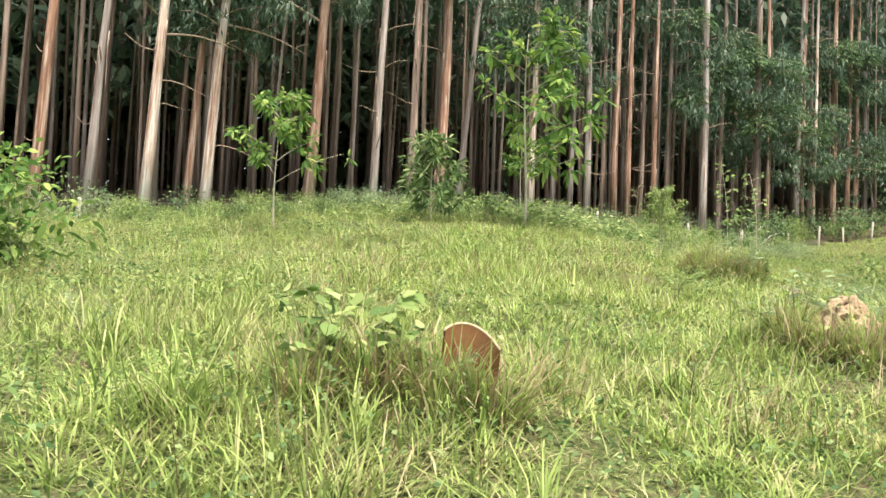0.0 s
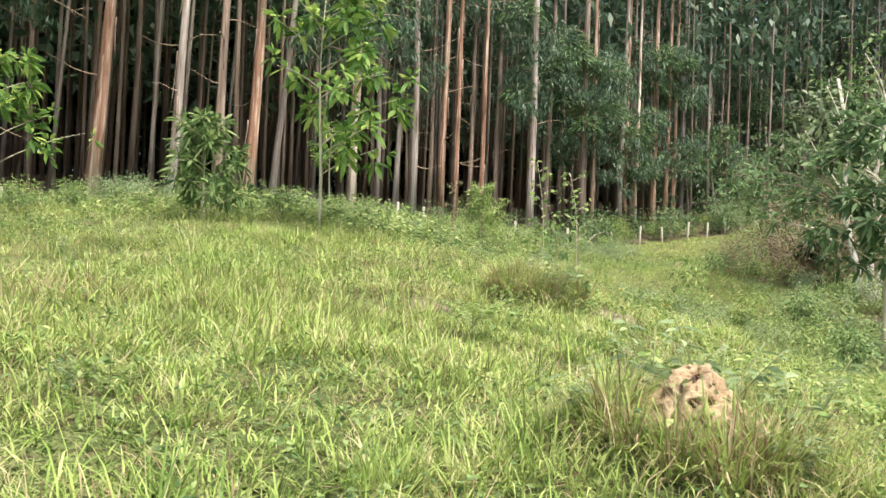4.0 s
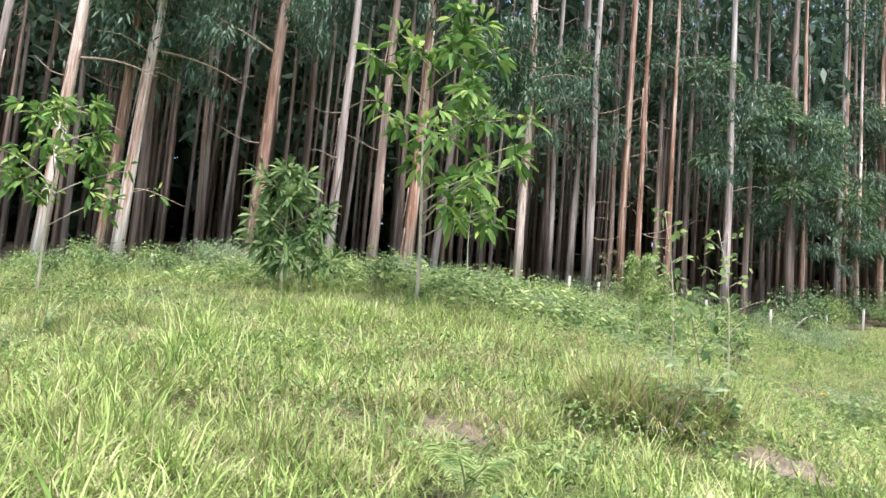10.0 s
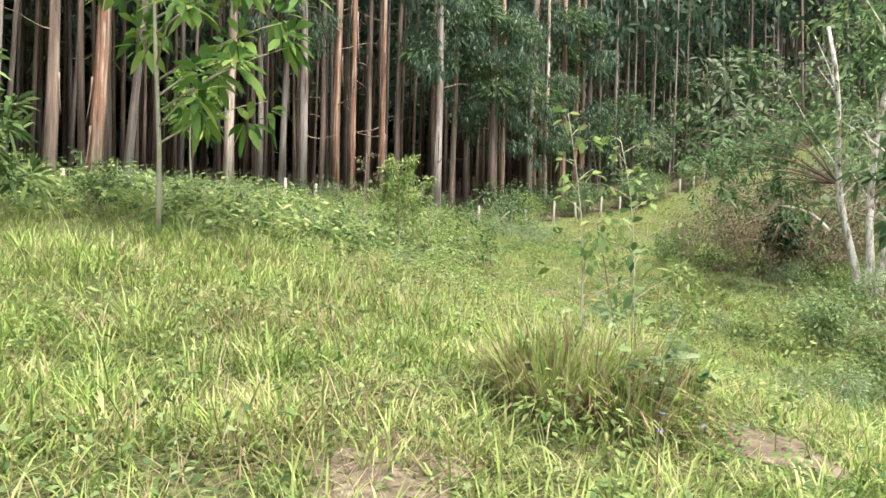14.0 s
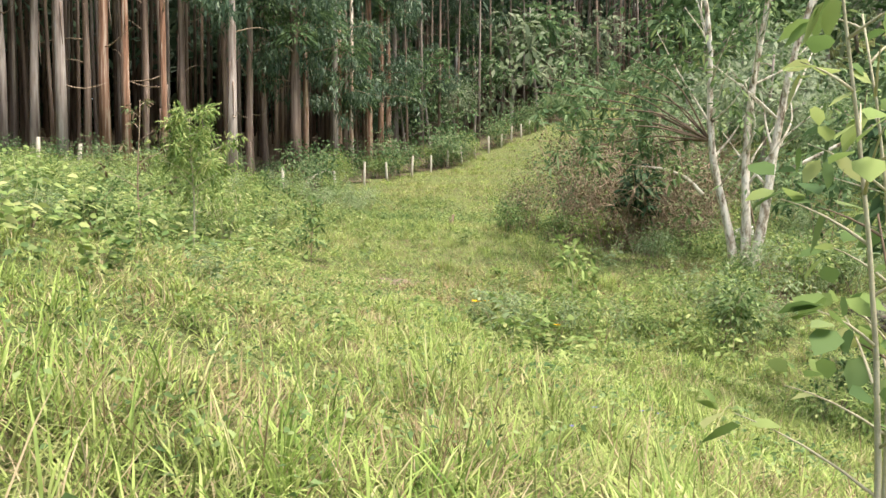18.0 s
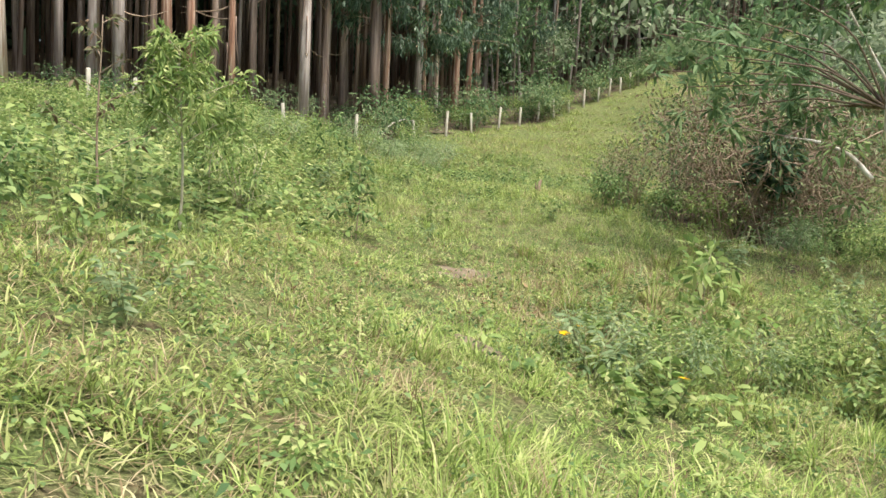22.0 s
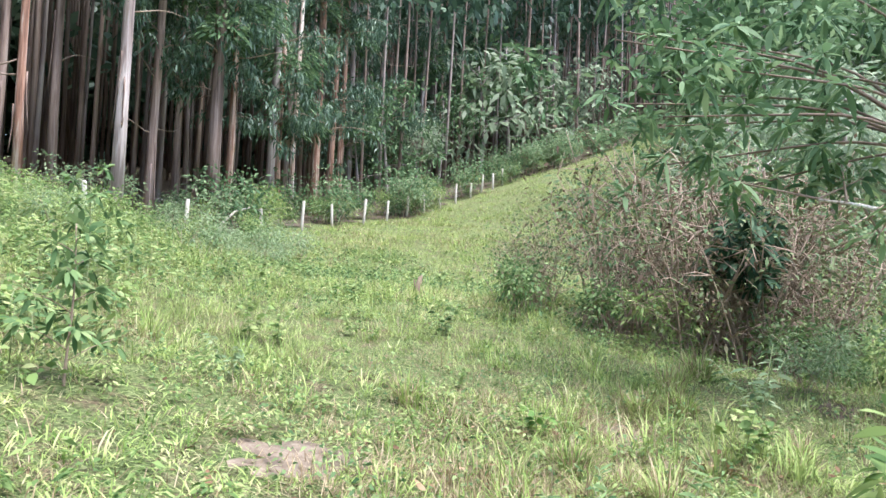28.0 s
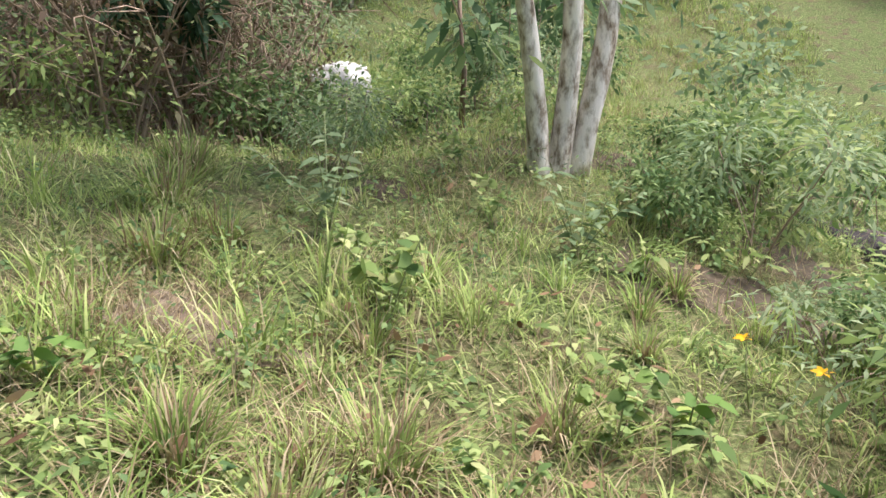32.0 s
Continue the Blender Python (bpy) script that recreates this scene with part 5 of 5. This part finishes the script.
put(rock("dark_boulder", "dark boulder half hidden by bank shrubs", 3, (0.9, 0.8, 0.45), ROCK), 16.9, 27.4, 20, 0.15)


def stump():
    rng = np.random.default_rng(6)
    t = thing("tree_stump", "small broken dead stump leaning in the grass", "stump")
    part("wood", Shape().tube([(0, 0, -0.1), (0.03, 0, 0.2), (0.10, 0.02, 0.42), (0.16, 0.02, 0.5)], [0.085, 0.06, 0.05, 0.012], 9, 0.4, rng).mesh("wood"), WOOD_DEAD, t)
    part("splinter", Shape().tube([(-0.05, 0, 0.1), (-0.12, 0.02, 0.35)], [0.03, 0.01], 5).mesh("splinter"), WOOD_DEAD, t)
    return t


put(stump(), 10.93, 33.28, 30, 0.0, (0, 14), 0.85)
arch = thing("fallen_branch", "pale bare branch arching over by the fence", "branch")
part("wood", Shape().tube([(-1.3, 0, 0.0), (-1.0, 0, 0.5), (-0.5, 0, 0.95), (0.1, 0, 1.15), (0.6, 0, 1.1)], [0.05, 0.045, 0.04, 0.03, 0.02], 6).mesh("wood"), POST, arch)
put(arch, 12.0, 49.6, 20, 0.05)
lean_pole = thing("leaning_branch", "dead forked branch leaning in the bank bushes", "branch")
part("wood", Shape().tube([(0, 0, 0), (-0.2, 0, 0.7), (-0.35, 0.1, 1.5)], [0.04, 0.03, 0.012], 6).mesh("wood"), WOOD_DEAD, lean_pole)
part("fork", Shape().tube([(-0.2, 0, 0.7), (0.15, 0, 1.1), (0.45, 0, 1.7)], [0.03, 0.02, 0.01], 6).mesh("fork"), WOOD_DEAD, lean_pole)
put(lean_pole, 15.2, 25.9, 20, 0.05)


# ---- bare patches ----
def bare_patch(x, y, r, seed, material=BARE, label="bare patch of dry straw-coloured soil in the meadow"):
    rng = np.random.default_rng(seed)
    n, m = 28, 7
    a = np.arange(n) * 2 * np.pi / n
    edge = r * (1 + 0.25 * np.sin(2 * a + seed) + 0.15 * np.sin(5 * a + 2 * seed))
    k = np.linspace(0.02, 1, m)
    px, py = x + np.outer(k, edge * np.cos(a)), y + np.outer(k, edge * np.sin(a)) * 1.2
    z = land(px, py) + 0.02 * (1 - k[:, None] ** 2) + rng.normal(0, 0.006, px.shape) - 0.01 * (k[:, None] > 0.95)
    i = np.arange(n * m).reshape(m, n)
    j = np.roll(i, -1, 1)
    q = np.stack([i[:-1], j[:-1], j[1:], i[1:]], -1).reshape(-1, 4)
    me = mesh("bare_patch", np.stack([px, py, z], -1).reshape(-1, 3), [q, i[0][None, ::-1]])
    me.materials.append(material)
    tagged(new("bare_patch", me), label, "bare soil", "bare patches")


BARE_SPOTS = [(0.98, 11.55, 0.38), (6.3, 25.45, 0.42), (3.15, 12.1, 0.3), (2.9, 10.6, 0.25), (5.0, 21.6, 0.25), (9.35, 25.7, 0.36)]
for i, (x, y, r) in enumerate(BARE_SPOTS):
    bare_patch(x, y, r, i)
LITTER_SPOTS = [(12.1, 25.75, 0.24), (15.0, 30.0, 2.2), (14.6, 27.2, 1.2), (14.3, 24.6, 0.7), (11.6, 23.2, 0.6), (12.6, 22.6, 0.5)]
for i, (x, y, r) in enumerate(LITTER_SPOTS):
    bare_patch(x, y, r, 20 + i, LITTER, "dark leaf litter under the thicket and white tree")


# ---- grass ----
def sward(name, label, seed, density, length, width, lean, bend, material, keep=None, spread=0.09, per=9, fine=5.0):
    """Blades in tufts over the clearing; density gives tufts per square metre."""
    rng = np.random.default_rng(seed)
    cell = 1.0
    gx, gy = np.meshgrid(np.arange(-26, 62, cell), np.arange(1.5, 104, cell), indexing="ij")
    gx, gy = gx.ravel(), gy.ravel()
    # only the open side of the hill that lies before the walker
    seen = ((gy > 1.4 * (gx - 3.5)) | (gy > 13 + (gx - 1.5) * 0.2)) & (gx > -0.78 * gy - 2.5) & (gy > 2)
    d = density(gx + cell / 2, gy + cell / 2) * (gy < edge_y(gx) + 0.5) * seen
    n = rng.poisson(np.maximum(d, 0) * cell * cell)
    tx, ty = np.repeat(gx, n) + rng.random(n.sum()) * cell, np.repeat(gy, n) + rng.random(n.sum()) * cell
    if keep is not None:
        ok = keep(tx, ty)
        tx, ty = tx[ok], ty[ok]
    away = from_walk(tx, ty)
    grow = np.clip(1 + (away - 6) / 14, 1, 3.0)
    vigor = np.where(away < 9, 0.6 * lumps(tx, ty, 0.42, 3) + 0.4 * lumps(tx, ty, 1.3, 4), 0.55 * lumps(tx, ty, 0.9, 5) + 0.45 * lumps(tx, ty, 2.6, 6))
    vigor = np.clip((vigor - 0.2) / 0.6, 0, 1)
    ok = (rng.random(len(tx)) < 0.55 + 0.45 * vigor) | (fine < 0)
    tx, ty, away, grow, vigor = tx[ok], ty[ok], away[ok], grow[ok], vigor[ok]
    size = rng.uniform(0.55, 1.05, len(tx)) * (0.62 + 0.85 * vigor**1.4) * (1 + 0.7 * (rng.random(len(tx)) < 0.08))
    rep = lambda q: np.repeat(q, per)  # noqa: E731
    m = len(tx) * per
    ox, oy = rng.normal(0, spread, m), rng.normal(0, spread, m)
    turn = np.arctan2(oy, ox) + rng.normal(0, 0.9, m)
    bx, by = rep(tx) + ox * rep(grow), rep(ty) + oy * rep(grow)
    g = rep(grow)
    shape = Shape().blades(np.column_stack([bx, by, land(bx, by) - 0.01]), turn, np.clip(rng.normal(*lean, m) + 0.35 * (0.6 - rep(vigor)) + 0.9 * (1 - rank(bx, by)), 0.02, 1.5), length * rep(size) * rng.uniform(0.55, 1.25, m) * np.minimum(g, 1.2) * rank(bx, by) * (1 - 0.1 * np.exp(-((bx - 8.3) ** 2 + (by - 24.3) ** 2) / 9)), width * rng.uniform(0.6, 1.25, m) * g, rng.uniform(*bend, m), rep(away) > fine)
    ob = part(name, shape.mesh(name), material, None, label)
    return tagged(ob, category="grass", kind="stuff")


def off_bare(x, y):
    ok = np.ones(len(x), bool)
    for a, b, r in BARE_SPOTS + LITTER_SPOTS:
        ok &= (np.hypot(x - a, (y - b) * 0.8) > r * (0.45 + 0.7 * lumps(x, y, 0.15, 8))) | (np.sin(x * 91 + y * 57) > 0.35)
    return ok & off_mound(x, y)


def off_mound(x, y):
    return np.hypot(x - 2.24, y - 7.0) > 0.3


def thick(x, y):
    d = from_walk(x, y)
    return np.interp(d, [0, 2.5, 4, 6, 8, 14, 24, 40, 60], [170, 160, 115, 84, 66, 40, 19, 7, 2.2]) * np.where((x > 16) & (y < 30), 1.8, 1.0) * (1 - 0.75 * np.exp(-((x - 15.0) ** 2 / 7.0 + (y - 29.8) ** 2 / 5.0)))


def cover(x, y):
    """As thick(), and never thin on the open slope beyond the stream."""
    return np.maximum(thick(x, y), np.where((x > 19) & (x < 44) & (y > 13) & (y < 31), 13, 0))


# where the grass has been laid flat and has withered: x, y, radius
LODGED = [(6.4, 25.7, 0.75), (4.3, 23.6, 0.6), (3.6, 22.4, 0.45), (8.5, 27.6, 0.6), (4.8, 23.1, 0.4), (2.2, 20.4, 0.5), (3.0, 21.1, 0.55), (9.7, 26.1, 0.45), (5.5, 24.4, 0.45), (1.7, 19.4, 0.4), (3.3, 20.0, 0.45)]


def lodged(x, y):
    """How flat the grass lies, 0 to 1."""
    return np.minimum(sum(np.exp(-(((x - a) / r) ** 2 + ((y - b) / r) ** 2)) for a, b, r in LODGED), 1.0)


def rank(x, y):
    """Share of its length that the grass keeps on the browsed upper clearing."""
    browsed = np.clip((y - 18.2) / 1.5, 0, 1) * np.clip((28.5 - y) / 2, 0, 1) * np.clip((7.6 - x) / 1.5, 0, 1) * np.clip((x + 1) / 2, 0, 1)
    return (1 - 0.34 * browsed) * (1 - 0.3 * lodged(x, y))


def dryness(x, y):
    patch = 0.5 + 0.5 * np.sin(x * 1.4 + 2.1 * np.sin(y * 0.75)) * np.sin(y * 1.2 + 1.6 * np.sin(x * 0.8))
    return np.where((y > 22) & (x > 3), np.where((x > 6.3) & (y < 28.5), 1.1, 0.6), 0.45) * (0.3 + 2.6 * patch**3) + 1.3 * lodged(x, y) + 0.25 * (1 - rank(x, y))


sward("meadow_grass", "lush green broad-bladed meadow grass", 21, lambda x, y: cover(x, y) * (1 - 0.45 * np.minimum(dryness(x, y), 1)), 0.235, 0.0098, (0.72, 0.42), (0.2, 1.25), GRASS, off_bare, 0.055, 7, 4.5)
sward("matted_grass", "short trampled grass matted over the ground", 23, lambda x, y: thick(x, y) * np.where(from_walk(x, y) < 4.5, 1.0, 0.65) * np.where((x > 5) & (y > 21) & (y < 29), 0.6, 1.0), 0.2, 0.0135, (1.12, 0.32), (0.0, 0.4), THATCH, off_bare, 0.09, 6, -1.0)
sward("grass_tussock", "taller tussocks of coarse grass standing in the meadow", 24, lambda x, y: np.interp(from_walk(x, y), [0, 8, 16, 30, 50], [2.8, 2.6, 2.0, 1.0, 0.3]), 0.34, 0.0105, (0.55, 0.4), (0.3, 1.3), GRASS, off_bare, 0.06, 30, 6.0)
sward("dry_grass", "withered straw-coloured grass among the green", 22, lambda x, y: thick(x, y) * dryness(x, y), 0.27, 0.0062, (1.05, 0.45), (-0.1, 0.7), STRAW, off_mound, 0.11, 6, 3.5)


def sprigs(seed, count):
    """Small broad-leaved herbs all through the turf."""
    rng = np.random.default_rng(seed)
    x, y = rng.uniform(-10, 17, count * 3), rng.uniform(2, 48, count * 3)
    d = from_walk(x, y)
    ok = (y < edge_y(x)) & (rng.random(count * 3) < np.interp(d, [0, 6, 14, 25], [0.5, 0.45, 0.4, 0.35])) & (np.sin(x * 0.9 + 1.7 * np.sin(y * 0.6)) + np.sin(y * 1.1 + x * 0.5) > -0.6)
    x, y, d = x[ok][:count], y[ok][:count], d[ok][:count]
    per = 7
    g = np.repeat(np.clip(1 + (d - 6) / 12, 1, 2.2), per)
    px, py = np.repeat(x, per), np.repeat(y, per)
    n = len(px)
    a = rng.uniform(0, 6.28, n)
    px, py = px + rng.normal(0, 0.05, n), py + rng.normal(0, 0.05, n)
    z = land(px, py) + rng.uniform(0.03, 0.24, n)
    s = Shape().leaves(np.column_stack([px, py, z]), np.column_stack([np.cos(a), np.sin(a), rng.uniform(-0.1, 0.6, n)]), rng.uniform(0.03, 0.065, n) * g, rng.uniform(0.02, 0.036, n) * g, 0.5, False, rng)
    return tagged(part("meadow_herb", s.mesh("meadow_herb"), LEAF_MID, None, "small broad-leaved herbs mixed into the meadow grass"), category="herb", kind="stuff")


sprigs(31, 12000)


def herb_clumps(seed, count):
    """Leafy knots of soft herbs that stand a little above the turf."""
    rng = np.random.default_rng(seed)
    x, y = rng.uniform(-12, 20, count * 4), rng.uniform(2.5, 48, count * 4)
    d = from_walk(x, y)
    ok = (y < edge_y(x) - 1) & (d > 0.7) & (lumps(x, y, 2.4, 14) > 0.42) & (y > 1.3 * (x - 6)) & (rng.random(count * 4) < np.interp(d, [0, 8, 20], [1.0, 0.9, 0.6]))
    x, y, d = x[ok][:count], y[ok][:count], d[ok][:count]
    per = 42
    tall, wide = np.repeat(rng.uniform(0.12, 0.34, len(x)), per), np.repeat(rng.uniform(0.07, 0.17, len(x)), per)
    n = len(tall)
    a, q = rng.uniform(0, 6.28, n), np.sqrt(rng.random(n))
    px, py = np.repeat(x, per) + wide * q * np.cos(a), np.repeat(y, per) + wide * q * np.sin(a)
    z = land(px, py) + tall * (1.05 - 0.6 * q**2) * rng.uniform(0.45, 1.0, n)
    g = np.repeat(np.clip(1 + (d - 6) / 14, 1, 2.0), per)
    s = Shape().leaves(np.column_stack([px, py, z]), np.column_stack([np.cos(a), np.sin(a), rng.uniform(-0.1, 0.8, n)]), rng.uniform(0.035, 0.08, n) * g, rng.uniform(0.016, 0.036, n) * g, 0.5, False, rng)
    return tagged(part("herb_clump", s.mesh("herb_clump"), LEAF_WEED, None, "soft leafy herb clumps standing in the meadow grass"), category="herb", kind="stuff")


herb_clumps(33, 1300)
# rank clumps of tall coarse grass
CLUMPS = [(2.24 + 0.46 * math.cos(a), 7.0 + 0.46 * math.sin(a), 0.24 + 0.08 * math.sin(3 * a)) for a in np.arange(0, 6.2, 0.52)] + [(2.2, 12.5, 0.62), (1.95, 12.35, 0.55), (2.45, 12.7, 0.55), (2.6, 12.4, 0.4), (1.95, 12.75, 0.45), (2.3, 12.2, 0.4), (2.75, 12.75, 0.4), (2.6, 7.7, 0.4), (2.0, 7.75, 0.4), (3.0, 7.3, 0.4), (-0.36, 3.85, 0.34), (-0.62, 3.8, 0.4), (-0.9, 3.75, 0.34), (-1.2, 3.6, 0.3), (-0.2, 4.6, 0.25), (8.7, 24.6, 0.3), (10.0, 26.4, 0.3), (10.9, 26.9, 0.35), (11.6, 27.2, 0.35), (8.3, 25.2, 0.22)]


_r = np.random.default_rng(77)
CLUMPS += [(float(x), float(y), float(r)) for x, y, r in zip(_r.uniform(6.6, 11.5, 16), _r.uniform(23.4, 27.4, 16), _r.uniform(0.1, 0.2, 16))]


def clump_grass(x, y, r, seed):
    rng = np.random.default_rng(500 + seed)
    n = int(1100 * r)
    a, q = rng.uniform(0, 6.28, n), r * 0.5 * np.sqrt(rng.random(n))
    bx, by = x + q * np.cos(a), y + q * np.sin(a)
    for name, share, mtl in (("green_tuft", slice(0, int(n * 0.62)), GRASS), ("dry_tuft", slice(int(n * 0.62), n), STRAW)):
        if name == "green_tuft":
            t = thing("grass_clump", "tall coarse clump of half-dry rank grass", "grass clump", "rank grass clumps")
        k = len(bx[share])
        s = Shape().blades(np.column_stack([bx[share], by[share], land(bx[share], by[share]) - 0.02]), a[share] + rng.normal(0, 0.6, k), np.clip(rng.normal(0.42, 0.4, k), 0, 1.4), rng.uniform(0.25, 0.75, k) * (0.4 + r * 0.75), rng.uniform(0.006, 0.012, k), rng.uniform(0.1, 1.6, k))
        tagged(part(name, s.mesh(name), mtl, t), kind="stuff")


for i, (x, y, r) in enumerate(CLUMPS):
    clump_grass(x, y, r, i)


# ---- dead leaves ----
def dead_leaves(seed, count):
    rng = np.random.default_rng(seed)
    x, y = rng.normal(8.0, 1.9, count), rng.normal(24.3, 1.3, count)
    pos = np.column_stack([x, y, land(x, y) + rng.uniform(0.03, 0.11, count)])
    a = rng.uniform(0, 6.28, count)
    s = Shape().leaves(pos, np.column_stack([np.cos(a), np.sin(a), rng.normal(0.1, 0.3, count)]), rng.uniform(0.05, 0.12, count), rng.uniform(0.025, 0.055, count), rng.uniform(-0.4, 0.5, (count, 1)), True, rng)
    tagged(part("dead_leaf", s.mesh("dead_leaf"), LEAF_DEAD, None, "curled brown dead leaves lying on the grass"), category="dead leaf", kind="stuff")


dead_leaves(88, 300)
